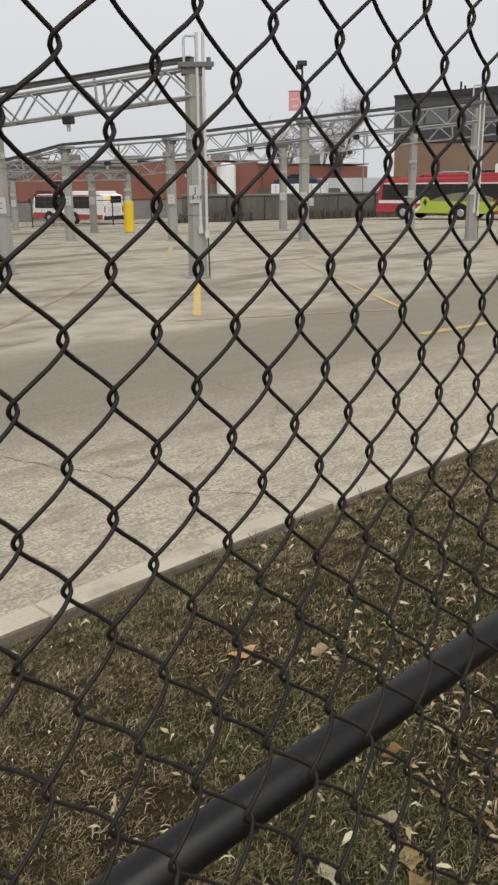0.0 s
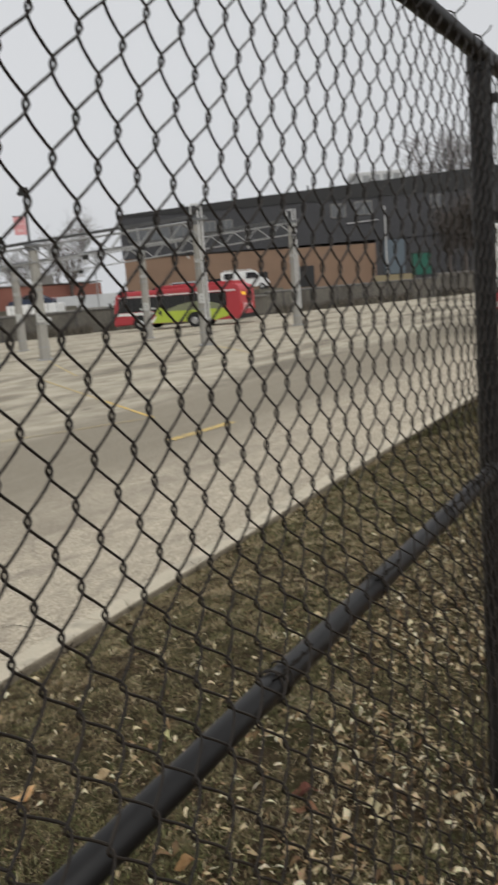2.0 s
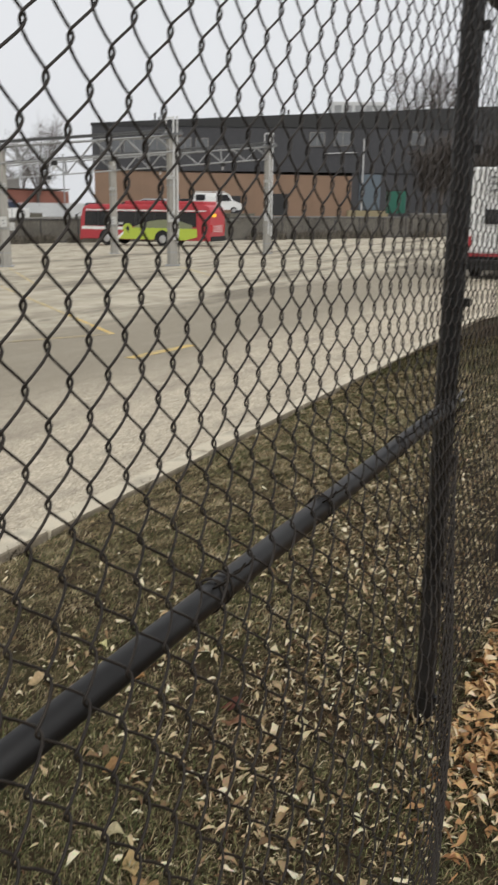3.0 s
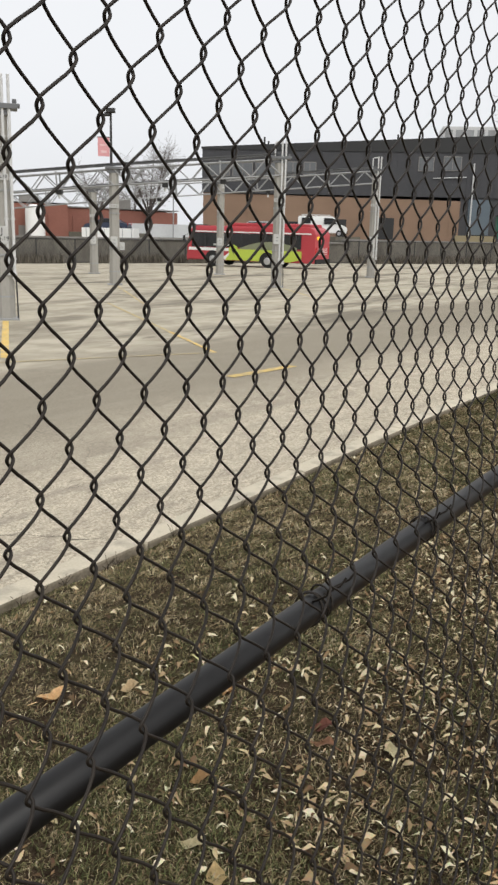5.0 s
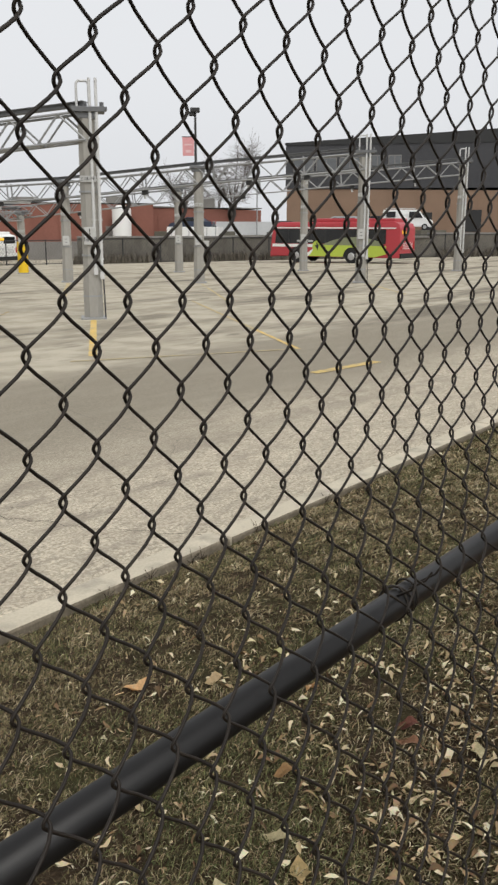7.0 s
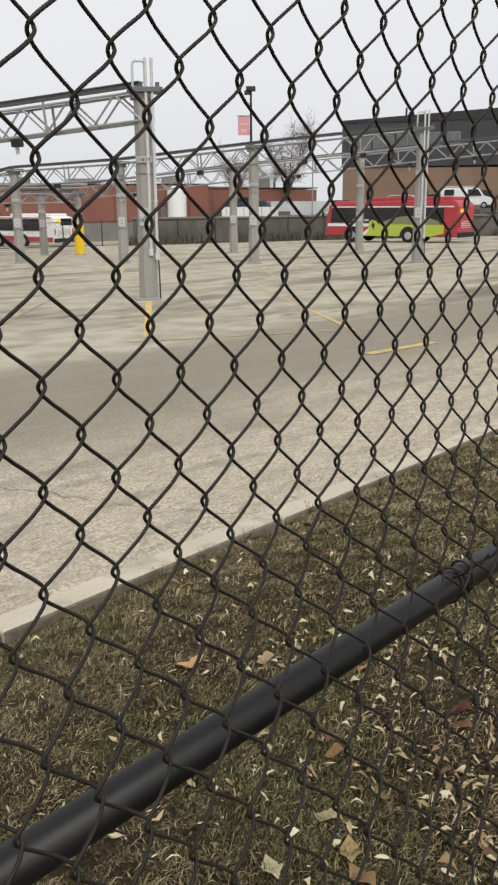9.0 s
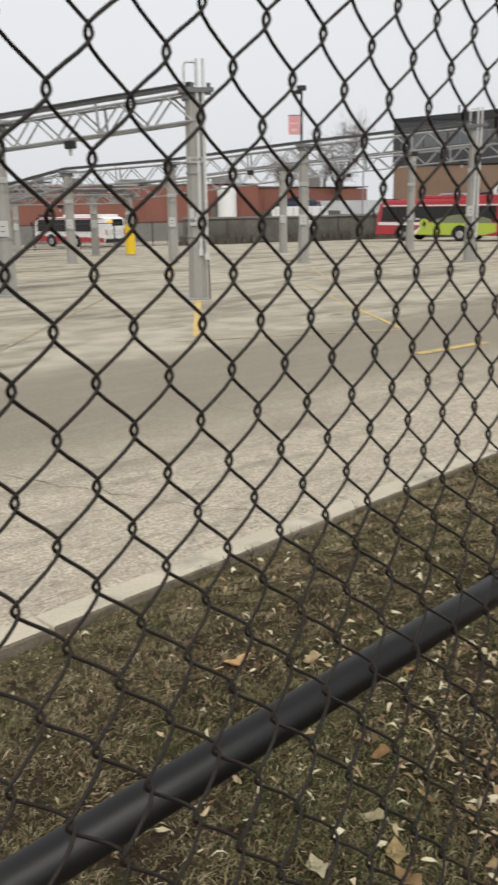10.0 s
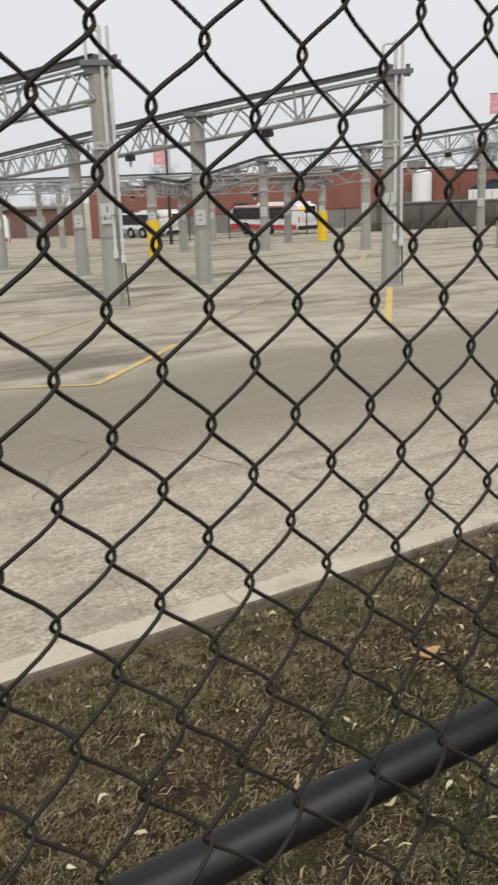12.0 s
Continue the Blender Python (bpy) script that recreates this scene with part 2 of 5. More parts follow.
    l.new(col, b.inputs["Base Color"])
    bp = n.new("ShaderNodeBump")
    bp.inputs["Strength"].default_value, bp.inputs["Distance"].default_value = 0.5, 0.01
    l.new(op("SUBTRACT", speck, pits), bp.inputs["Height"])
    l.new(bp.outputs[0], b.inputs["Normal"])
    return m


SOIL = mat("leaf_strewn_soil", (0.055, 0.038, 0.023), rough=1.0, vary=0.8, scale=14, fine=95, bump=1.0, dirt=(0.07, 0.07, 0.03), dirt_scale=3.2, dirt_amount=0.8, bump_dist=0.03, spec=0.1)
xs_near = [-3000, -300, -40, -20, -10, -6, -4, -3] + [-2.5 + 0.1 * i for i in range(96)] + [7.5 + 0.5 * i for i in range(12)] + [14, 15, 16.2]
ys_near = [-3000, -300, -60, -20, -8, -4, -3, -2.5, -2] + [-1.8 + 0.1 * i for i in range(45)]
grid_mesh("ground", xs_near, ys_near + [KERB_Y + 0.02], grass_z, SOIL, "dark soil verge with worn grass and dead leaves", "ground")
far = [-3000, -400, -120, -60, -30, -15, -8, -4] + list(range(-2, 16, 2)) + [16.2] + list(range(18, 40, 2)) + [45, 50, 60, 70, 80, 95, 120, 150, 200, 400, 1000, 3000]
fary = [KERB_Y + 0.1, 3.5, 4.5, 5.5, 7, 9, 11, 14, 18, 23, 30, 35, 40, 55, 75, 100, 140, 200, 400, 1000, 3500]


def yard_height(x, y):
    return lot_z(min(max(x, -100), 150), min(y, 110))


yard = grid_mesh("yard", far, fary, yard_height, yard_material(), "pale worn concrete bus yard with dark wheel tracks", "pavement")
drive = [x for x in far if x >= 16.2]
grid_mesh("driveway", drive, [-3000, -300, -50, -15, -5, 0, KERB_Y + 0.1], yard_height, yard.data.materials[0], "worn concrete driveway beside the verge", "pavement")

# open cracks that wander over the lane towards the kerb
CRACK = mat("dark_open_crack", (0.085, 0.074, 0.058), rough=1.0, vary=0.3, scale=6, fine=60)


def crack(points, seed, width=0.0046):
    rnd = random.Random(seed)
    v, f = [], []
    for (x0, y0), (x1, y1) in zip(points, points[1:]):
        steps = max(2, int(math.hypot(x1 - x0, y1 - y0) / 0.09))
        across = Vector((-(y1 - y0), x1 - x0)).normalized()
        for i in range(steps):
            q = Vector((x0, y0)).lerp(Vector((x1, y1)), i / steps) + across * rnd.gauss(0, 0.022)
            w = width * rnd.uniform(0.2, 1.0)
            for sgn in (-1, 1):
                e = q + across * sgn * w
                v.append((e.x, e.y, yard_height(e.x, e.y) + 0.004))
    for i in range(len(v) // 2 - 1):
        f.append((2 * i, 2 * i + 1, 2 * i + 3, 2 * i + 2))
    raw("crack", v, f, CRACK, yard)


crack([(1.2, 8.4), (2.0, 7.17), (2.35, 6.4), (2.68, 5.84), (3.0, 4.85), (3.16, 4.3), (3.3, 3.85), (3.52, 3.4), (3.7, 3.0)], 1)
crack([(3.0, 4.85), (3.5, 4.55), (4.1, 4.5), (4.6, 4.2)], 2, 0.0034)
crack([(2.35, 6.4), (1.7, 5.9), (1.3, 5.2)], 3, 0.0034)

# kerb in cast lengths with open joints
kerb = empty("kerb")
tagged(kerb, "low pale concrete kerb beside the verge", "kerb", kind="structure")
for i in range(-4, 9):
    a, b = i * 2.0 - 0.55, i * 2.0 + 1.44
    if b > 16.3:
        b = 16.3
    jog = 0.006 * math.sin(i * 2.3)
    kb = bmesh.new()
    add_box(kb, (a, KERB_Y + jog, -0.9), (b, KERB_Y + 0.17 + jog, -0.295 + 0.004 * math.cos(i * 1.7)), 0.018)
    ks = part("kerb_stone", kb, CONC_KERB, kerb)
    # upright faces towards the verge get a darker, browner concrete
    ks.data.materials.append(DARK_KERB)
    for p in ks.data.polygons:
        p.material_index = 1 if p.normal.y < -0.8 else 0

# ---------------------------------------------------------------- chain-link fence
PITCH, RISE = 0.0671, 0.0770
FENCE_Z = 2.17
RAIL_Z = 1.054
POST_X = 1.96
SHEAR, FALL = 0.057, -0.0575
BASE_Z = 1.519


# slack of the stretched fabric: drift of a knot, in half diamonds along and down, by powers of its column and row
SLACK = ((0, 0, 0.091, 0.052), (0, 1, 0.229, -0.055), (0, 2, -0.168, -0.233), (0, 3, -1.053, 0.171), (1, 0, -0.704, -0.191),
         (1, 1, -0.717, -0.030), (1, 2, 0.996, -0.226), (2, 0, -3.758, -0.962), (2, 1, 0.756, 0.740), (3, 0, 6.556, 1.009))


def knot(i, k):
    u, v = min(max(i, -12), 34) / 40, min(max(k, -10.5), 6) / 10
    i = i + sum(a * u ** m * v ** n for m, n, a, _ in SLACK)
    k = k + sum(b * u ** m * v ** n for m, n, _, b in SLACK)
    x = i * PITCH / 2 - k * RISE / 2 * SHEAR
    return x, BASE_Z - k * RISE / 2 + x * FALL


def belly(p):
    """The slack lower fabric of the first panel swells out over the foot of the fence."""
    p = np.array(p, float)
    h = 1.275 - p[:, 2]
    h = 0.02 * np.log1p(np.exp(np.clip(h / 0.02, -40, 40)))
    amp = np.sin(0.5 * np.pi * np.clip((POST_X - p[:, 0]) / 1.3, 0, 1)) * np.clip((p[:, 0] + 1.1) / 0.5, 0, 1)
    p[:, 1] -= amp * 0.30 * (1 - np.exp(-1.85 * h))
    p[:, 2] += amp * 0.055 * (1 - np.exp(-3.0 * h))
    return p


def picket(i, top, bottom, sides, samples, r=0.00158):
    """One zigzag wire between knot columns i and i + 1."""
    e, d, bow = 0.0046, 0.005, 0.1
    pts = []
    drop = i * PITCH / 2 * FALL
    k0 = math.ceil((BASE_Z - top + drop) / (RISE / 2))
    k1 = int((BASE_Z - bottom + drop) / (RISE / 2))
    for k in range(k0, k1):
        right = (i + k) % 2 != 0
        x0, z0 = knot(i + 1 if right else i, k)
        x1, z1 = knot(i if right else i + 1, k + 1)
        x0, x1 = (x0 + e, x1 - e) if right else (x0 - e, x1 + e)
        side = -d if right else d
        for s in samples:
            m = min(s, 1 - s)
            m = m * m / (2 * bow) + bow / 2 if m < bow else m
            q = (m if s < 0.5 else 1 - m) - 0.24 * math.sin(2 * math.pi * s) / (2 * math.pi)
            yy = side * min(1.0, math.sin(math.pi * s) * 1.15)
            pts.append((x0 + (x1 - x0) * q, yy, z0 + (z1 - z0) * s))
    p = np.array(pts)
    wob = np.array([noise.noise_vector((x * 5.1, 7.7, z * 5.1)) for x, _, z in pts])
    p += wob * np.array([0.0024, 0.005, 0.0024])
    p = belly(p)
    return sweep(p, r, sides)


fence = empty("chain_link_fence")
tagged(fence, "black vinyl-coated chain-link fence with pipe rails", "fence")
FINE = [0, 0.035, 0.075, 0.14, 0.25, 0.42, 0.58, 0.75, 0.86, 0.925, 0.965]
ROUGH = [0, 0.12, 0.35, 0.65, 0.88]
for i in range(-34, 57):
    raw("wire", *picket(i, FENCE_Z - 0.05, 0.03, 6, FINE), VINYL, fence, smooth=True)
for i in range(57, 170):
    raw("wire", *picket(i, FENCE_Z - 0.03, 0.02, 4, ROUGH), VINYL, fence, smooth=True)


def post(x, top, r):
    p = bmesh.new()
    add_tube(p, (x, 0.044, -0.3), (x, 0.044, top), r, 24)
    ob = part("post", p, PIPE, fence)
    cap = bmesh.new()
    add_tube(cap, (x, 0.044, top - 0.03), (x, 0.044, top + 0.012), r + 0.004, 24)
    add_tube(cap, (x, 0.044, top + 0.012), (x, 0.044, top + 0.03), r + 0.002, 24, r * 0.4)
    part("post_cap", cap, PIPE, ob)
    for z in (0.12, 0.5, 0.9, 1.35, 1.75, 2.05):
        band = bmesh.new()
        add_tube(band, (x, 0.044, z - 0.011), (x, 0.044, z + 0.011), r + 0.003, 20)
        add_box(band, (x - 0.008, -0.004, z - 0.011), (x + 0.008, 0.02, z + 0.011))
        part("tension_band", band, PIPE, ob)
    return ob


post(-1.1, FENCE_Z - 0.02, 0.031)
post(POST_X, FENCE_Z - 0.02, 0.03)
post(3.38, 3.05, 0.052)
post(5.6, FENCE_Z - 0.02, 0.031)
rail = part("middle_rail", tube((-1.1, 0.032, RAIL_Z - 0.003), (POST_X - 0.03, 0.032, RAIL_Z + 0.004), 0.0202, 28), PIPE, fence)
rail.data.polygons.foreach_set("use_smooth", [len(p.vertices) == 4 for p in rail.data.polygons])
trail = part("top_rail", tube((-1.1, 0.034, FENCE_Z), (5.6, 0.034, FENCE_Z - 0.02), 0.0225, 24), PIPE, fence)
trail.data.polygons.foreach_set("use_smooth", [len(p.vertices) == 4 for p in trail.data.polygons])
low = sweep(belly([(x, 0.004, 0.055 + 0.008 * math.sin(x * 5)) for x in np.linspace(-1.1, 5.6, 90)]), 0.0022, 5)
raw("bottom_wire", *low, VINYL, fence, smooth=True)
# rail-end cup with its pale bolt, and tie wires that wrap the rails
cup = bmesh.new()
add_tube(cup, (POST_X - 0.075, 0.032, RAIL_Z + 0.004), (POST_X - 0.02, 0.032, RAIL_Z + 0.004), 0.0245, 20)
part("rail_cup", cup, PIPE, fence)
bolt = bmesh.new()
add_tube(bolt, (POST_X - 0.06, 0.0, RAIL_Z + 0.034), (POST_X - 0.02, -0.004, RAIL_Z + 0.052), 0.004, 8)
add_tube(bolt, (POST_X - 0.02, 0.0, RAIL_Z + 0.022), (POST_X + 0.012, -0.006, RAIL_Z + 0.022), 0.004, 8)
part("rail_bolt", bolt, TIE, fence, "bright galvanised bolt")


TIES = ((0.535, 1), (0.553, -1), (0.565, 1), (0.96, 1), (0.975, -1), (1.45, 1), (1.72, -1))  # along the middle rail


def tie(x, z, lean, r_rail=0.0222):
    pts = []
    for a in np.linspace(-2.6, 3.4, 26):
        pts.append((x + lean * a * 0.006, 0.034 - r_rail * math.cos(a) * 1.02, z + r_rail * math.sin(a) * 1.04))
    pts.append((x + lean * 0.03, 0.0, z + 0.034))
    pts.append((x + lean * 0.036, -0.006, z + 0.046))
    raw("tie_wire", *sweep(pts, 0.0018, 6), VINYL, fence, smooth=True)


for x in (-0.6, 0.1, 0.75, 1.3, 1.6, 1.85, 2.2, 2.6):
    tie(x, FENCE_Z - 0.003 * x, 1, 0.0245)
for x, lean in TIES:
    tie(x, RAIL_Z + 0.002 * x, lean)

# ---------------------------------------------------------------- overhead gantries in the yard
def text_mesh(body, size, depth=0.004):
    c = bpy.data.curves.new("txt", "FONT")
    c.body, c.size, c.align_x, c.align_y, c.extrude = body, size, "CENTER", "CENTER", depth
    o = bpy.data.objects.new("txt", c)
    scene.collection.objects.link(o)
    bpy.context.view_layer.update()
    me = bpy.data.meshes.new_from_object(o.evaluated_get(bpy.context.evaluated_depsgraph_get()))
    bpy.data.objects.remove(o)
    return me


PLATE = mat("sign_plate_white", (0.47, 0.47, 0.45), rough=0.5, vary=0.06)
FADED = mat("faded_sign_plate", (0.4, 0.4, 0.385), rough=0.6, vary=0.12)
INK = mat("sign_ink", (0.03, 0.03, 0.03), rough=0.6)
POLE = mat("weathered_grey_pole", (0.31, 0.298, 0.268), rough=0.75, metal=0.0, vary=0.13, scale=1.2, fine=18, bump=0.15, dirt=(0.2, 0.19, 0.17), dirt_scale=0.8, dirt_amount=0.5, stretch=(1, 1, 0.35))
BEAM = mat("grey_steel_beam", (0.14, 0.143, 0.146), rough=0.55, metal=0.2, vary=0.12, scale=1, fine=12, bump=0.05)


def facing(x, y):
    """Turn about z that makes local -y look at the fence line."""
    return math.degrees(math.atan2(y, x)) - 90 + 0


def column(x, y, top, ends=False, sign=(), sleeve=0.0, hood=True, plate=True, r=0.225):
    """Octagonal pole on a stepped foot, with bands, number plate, conduits and, at a row's end, a ladder hoop."""
    z0 = lot_z(x, y)
    c = empty("gantry_column", x, y, z0, facing(x, y))
    h = top - z0
    tagged(c, "tall grey octagonal gantry pole " + ("with conduits and ladder hoop" if ends else "with yellow guard sleeve" if sleeve else "with a number plate"), "pole", group="gantry poles")
    sh = bmesh.new()
    for a, b, ra, rb in ((0.0, 0.9, r * 1.07, r * 1.07), (0.9, h, r, r * 0.93)):
        add_tube(sh, (0, 0, a), (0, 0, b), ra, 8, rb)
    bmesh.ops.rotate(sh, verts=sh.verts, cent=(0, 0, 0), matrix=Matrix.Rotation(math.pi / 8, 3, "Z"))
    part("shaft", sh, POLE, c)
    ft = bmesh.new()
    add_box(ft, (-r * 1.35, -r * 1.35, 0), (r * 1.35, r * 1.35, 0.05), 0.01)
    part("foot_plate", ft, GALV, c)
    for z in (0.55, 1.5, h * 0.62):
        b = bmesh.new()
        add_tube(b, (0, 0, z - 0.02), (0, 0, z + 0.02), r * 1.09, 8)
        bmesh.ops.rotate(b, verts=b.verts, cent=(0, 0, 0), matrix=Matrix.Rotation(math.pi / 8, 3, "Z"))
        part("band", b, GALV, c)
    hd = bmesh.new()
    add_box(hd, (-r * 1.5, -r * 1.2, h - 0.06), (r * 1.9, r * 1.2, h + 0.05), 0.01)
    add_box(hd, (-r * 1.2, -r * 0.9, h - 0.2), (r * 1.2, r * 0.9, h - 0.06), 0.01)
    part("head_bracket", hd, BEAM, c)
    if plate:
        pl = bmesh.new()
        zc = 1.95 if ends else 1.75
        add_box(pl, (-0.16, -r - 0.03, zc - 0.2), (0.12, -r - 0.005, zc + 0.2), 0.006)
        p = part("number_plate", pl, PLATE, c, "small white number plate")
        lines = sign or ()
        if lines:
            for i, s in enumerate(lines):
                t = new("lettering", text_mesh(s, 0.2 if i == 0 else 0.135))
                t.data.materials.append(INK)
                t.parent = p
                t.matrix_basis = pose(-0.02, -r - 0.036, zc + 0.09 - 0.17 * i, 90, 0, 0)
        else:
            for i in range(2):
                part("lettering", box((-0.07, -r - 0.036, zc + 0.05 - 0.13 * i), (0.03, -r - 0.031, zc + 0.075 - 0.13 * i)), BEAM, p)
        up = part("upper_plate", box((-0.19, -r - 0.022, h * 0.665), (0.17, -r * 0.9, h * 0.665 + 0.14), 0.004), FADED, c, "faded white upper plate")
        if sign:
            t = new("lettering", text_mesh(sign[0] + " " + sign[1], 0.105))
            t.data.materials.append(INK)
            t.parent = up
            t.matrix_basis = pose(-0.01, -r - 0.026, h * 0.665 + 0.07, 90, 0, 0)
        for i in range(0 if sign else 3):
            part("lettering", box((-0.13 + 0.1 * i, -r - 0.027, h * 0.665 + 0.035), (-0.08 + 0.1 * i, -r - 0.0225, h * 0.665 + 0.105)), POLE, up)
    if ends:
        for dx, lo in ((0.09, 1.05), (0.235, 0.95)):
            k = bmesh.new()
            add_tube(k, (dx, -r * 0.96, lo), (dx, -r * 0.96, h + 0.66), 0.035, 10)
            add_box(k, (dx - 0.05, -r * 1.12, lo), (dx + 0.05, -r * 0.85, lo + 0.16), 0.01)
            for z in (1.4, 2.3, 3.2, 4.1):
                add_box(k, (dx - 0.055, -r * 1.02, z), (dx + 0.055, -r * 0.8, z + 0.03))
            part("conduit", k, PALE, c, "pale vertical conduit")
        hoop = [(-0.2, -0.1, h - 0.1), (-0.2, -0.1, h + 0.5), (-0.19, -0.1, h + 0.57), (-0.15, -0.1, h + 0.61), (0.03, -0.1, h + 0.61), (0.07, -0.1, h + 0.57), (0.08, -0.1, h + 0.5), (0.08, -0.1, h - 0.1)]
        v, q = sweep(hoop, 0.03, 8)
        raw("hoop", v, q, PALE, c, "pale tubular hoop", smooth=True)
        lb = bmesh.new()
        add_box(lb, (0.2, -0.2, h - 0.02), (0.48, 0.05, h + 0.06), 0.01)
        add_tube(lb, (0.36, -0.1, h + 0.06), (0.36, -0.1, h + 0.16), 0.05, 8)
        part("side_bracket", lb, BEAM, c)
        cb = [(0.24, -r * 0.7, 1.9), (0.25, -r * 0.8, 1.2), (0.27, -r * 0.9, 0.6), (0.28, -r, 0.05)]
        raw("cable", *sweep(cb, 0.018, 6), INK, c, smooth=True)
    if sleeve:
        s = bmesh.new()
        add_tube(s, (0, 0, 0.06), (0, 0, sleeve), r * 1.22, 14)
        part("guard_sleeve", s, YELLOW, c, "bright yellow plastic guard sleeve")
    return c


def truss(a, b, depth=0.72, width=0.42, drops=(), pale=False):
    """Open lattice girder between two heads: a solid top beam, two lower chords, zigzag braces."""
    a, b = Vector(a), Vector(b)
    run = (b - a).length
    ang = math.degrees(math.atan2(b.y - a.y, b.x - a.x))
    tilt = -math.degrees(math.asin((b.z - a.z) / run))
    t = new("lattice_girder")
    t.matrix_world = pose(a.x, a.y, a.z, 0, 0, ang) @ pose(0, 0, 0, 0, tilt, 0)
    tagged(t, "pale pipe lattice girder overhead" if pale else "grey steel lattice girder between gantry poles", "girder", group="overhead girders")
    tb = bmesh.new()
    add_box(tb, (0, -0.09, 0.03), (run, 0.09, 0.12), 0.008)
    add_box(tb, (0, -0.15, 0.12), (run, 0.15, 0.14))
    part("top_beam", tb, PALE if pale else BEAM, t)
    for s in (-1, 1):
        part("upper_chord", tube((0, s * width / 2, -0.1), (run, s * width / 2, -0.1), 0.032, 6), GALV, t)
        part("lower_chord", tube((0, s * width / 2, -depth), (run, s * width / 2, -depth), 0.034, 6), GALV, t)
    n = max(4, round(run / 0.62))
    for i in range(n):
        x0, x1 = run * i / n, run * (i + 1) / n
        hi, lo = (x0, x1) if i % 2 else (x1, x0)
        for s in (-1, 1):
            part("brace", tube((lo, s * width / 2, -depth), (hi, s * width / 2, -0.1), 0.026, 5), GALV, t)
            if i % 6 == 3:
                part("strut", tube((lo, s * width / 2, -depth), (lo, s * width / 2, -0.02), 0.035, 5), GALV, t)
        part("cross_bar", tube((lo, -width / 2, -depth), (lo, width / 2, -depth), 0.02, 5), GALV, t)
        part("cross_brace", tube((lo, -width / 2, -depth), (hi, width / 2, -depth), 0.018, 5), GALV, t)
    for f in drops:
        hb = bmesh.new()
        add_box(hb, (run * f - 0.12, -0.12, -depth - 0.2), (run * f + 0.12, 0.12, -depth - 0.01), 0.03)
        h = part("hanging_box", hb, INK, t, "dark box hung under the girder")
        lens = bmesh.new()
        add_tube(lens, (run * f + 0.03, -0.02, -depth - 0.36), (run * f + 0.03, -0.02, -depth - 0.19), 0.05, 8)
        part("plug", lens, PALE, h)
    return t


COLS = {  # plan place and height of each pole's head
    "A": (7.2, 16.75, 4.18), "p1": (13.88, 15.55, 4.12), "p2": (31.0, 18.4, 4.4), "p3": (43.6, 20.0, 4.8),
    "B": (11.6, 20.55, 3.65), "C": (10.9, 27.4, 3.43), "F": (10.4, 34.4, 3.2), "O": (27.3, 23.95, 3.84), "M": (24.8, 29.3, 3.33),
    "J": (22.5, 33.7, 3.09), "g": (39.6, 27.2, 4.1), "e": (34.8, 32.0, 3.45), "K": (29.5, 41.7, 2.35),
    "G": (16.7, 33.5, 2.32), "H": (21.2, 39.1, 2.2), "D": (22.9, 60.0, 2.8), "E": (25.0, 70.0, 3.1), "I": (30.6, 52.0, 1.97), "L": (30.0, 39.1, 2.25),
    "Z": (4.2, 22.5, 3.6),
}
for key, (x, y, top) in COLS.items():
    column(x, y, top, ends=key in ("A", "p1", "p2", "p3"), sign={"A": ("I", "16-17"), "p1": ("J", "18-19")}.get(key, ()), sleeve={"G": 1.62, "L": 1.7}.get(key, 0.0))


def head(k, dz=0.05):
    x, y, z = COLS[k]
    return (x, y, z + dz)


for a, b, drops in (("p1", "B", (0.62,)), ("B", "C", (0.5,)), ("C", "F", ()), ("A", "Z", (0.55,)), ("p2", "O", (0.35, 0.7)), ("O", "M", (0.4, 0.85)), ("M", "J", (0.6,)), ("p3", "g", (0.3, 0.7)), ("g", "e", (0.5,)), ("L", "H", (0.5,)), ("H", "G", ()), ("J", "H", ()), ("e", "K", (0.5,)), ("I", "D", (0.5,)), ("D", "E", ())):
    truss(head(a), head(b), drops=drops, depth=0.72 if a not in "LHID" else 0.55)
truss((30.6, 39.0, 2.62), (6.5, 43.5, 2.5), depth=0.5, pale=True)
truss((29.0, 45.0, 2.9), (9.0, 52.0, 2.8), depth=0.5)


# ---------------------------------------------------------------- painted lines
def painted_line(a, b, w, paint):
    a, b = Vector(a), Vector(b)
    d = (b - a).normalized()
    nrm = Vector((-d.y, d.x)) * w / 2
    n = max(2, int((b - a).length / 0.5))
    v, f = [], []
    for i in range(n + 1):
        p = a.lerp(b, i / n)
        for s in (-1, 1):
            q = p + nrm * s
            v.append((q.x, q.y, lot_z(q.x, q.y) + 0.008))
        if i:
            f.append((2 * i - 2, 2 * i - 1, 2 * i + 1, 2 * i))
    return tagged(raw("bay_line", v, f, paint), "worn yellow painted bay line on concrete", "marking", kind="structure")


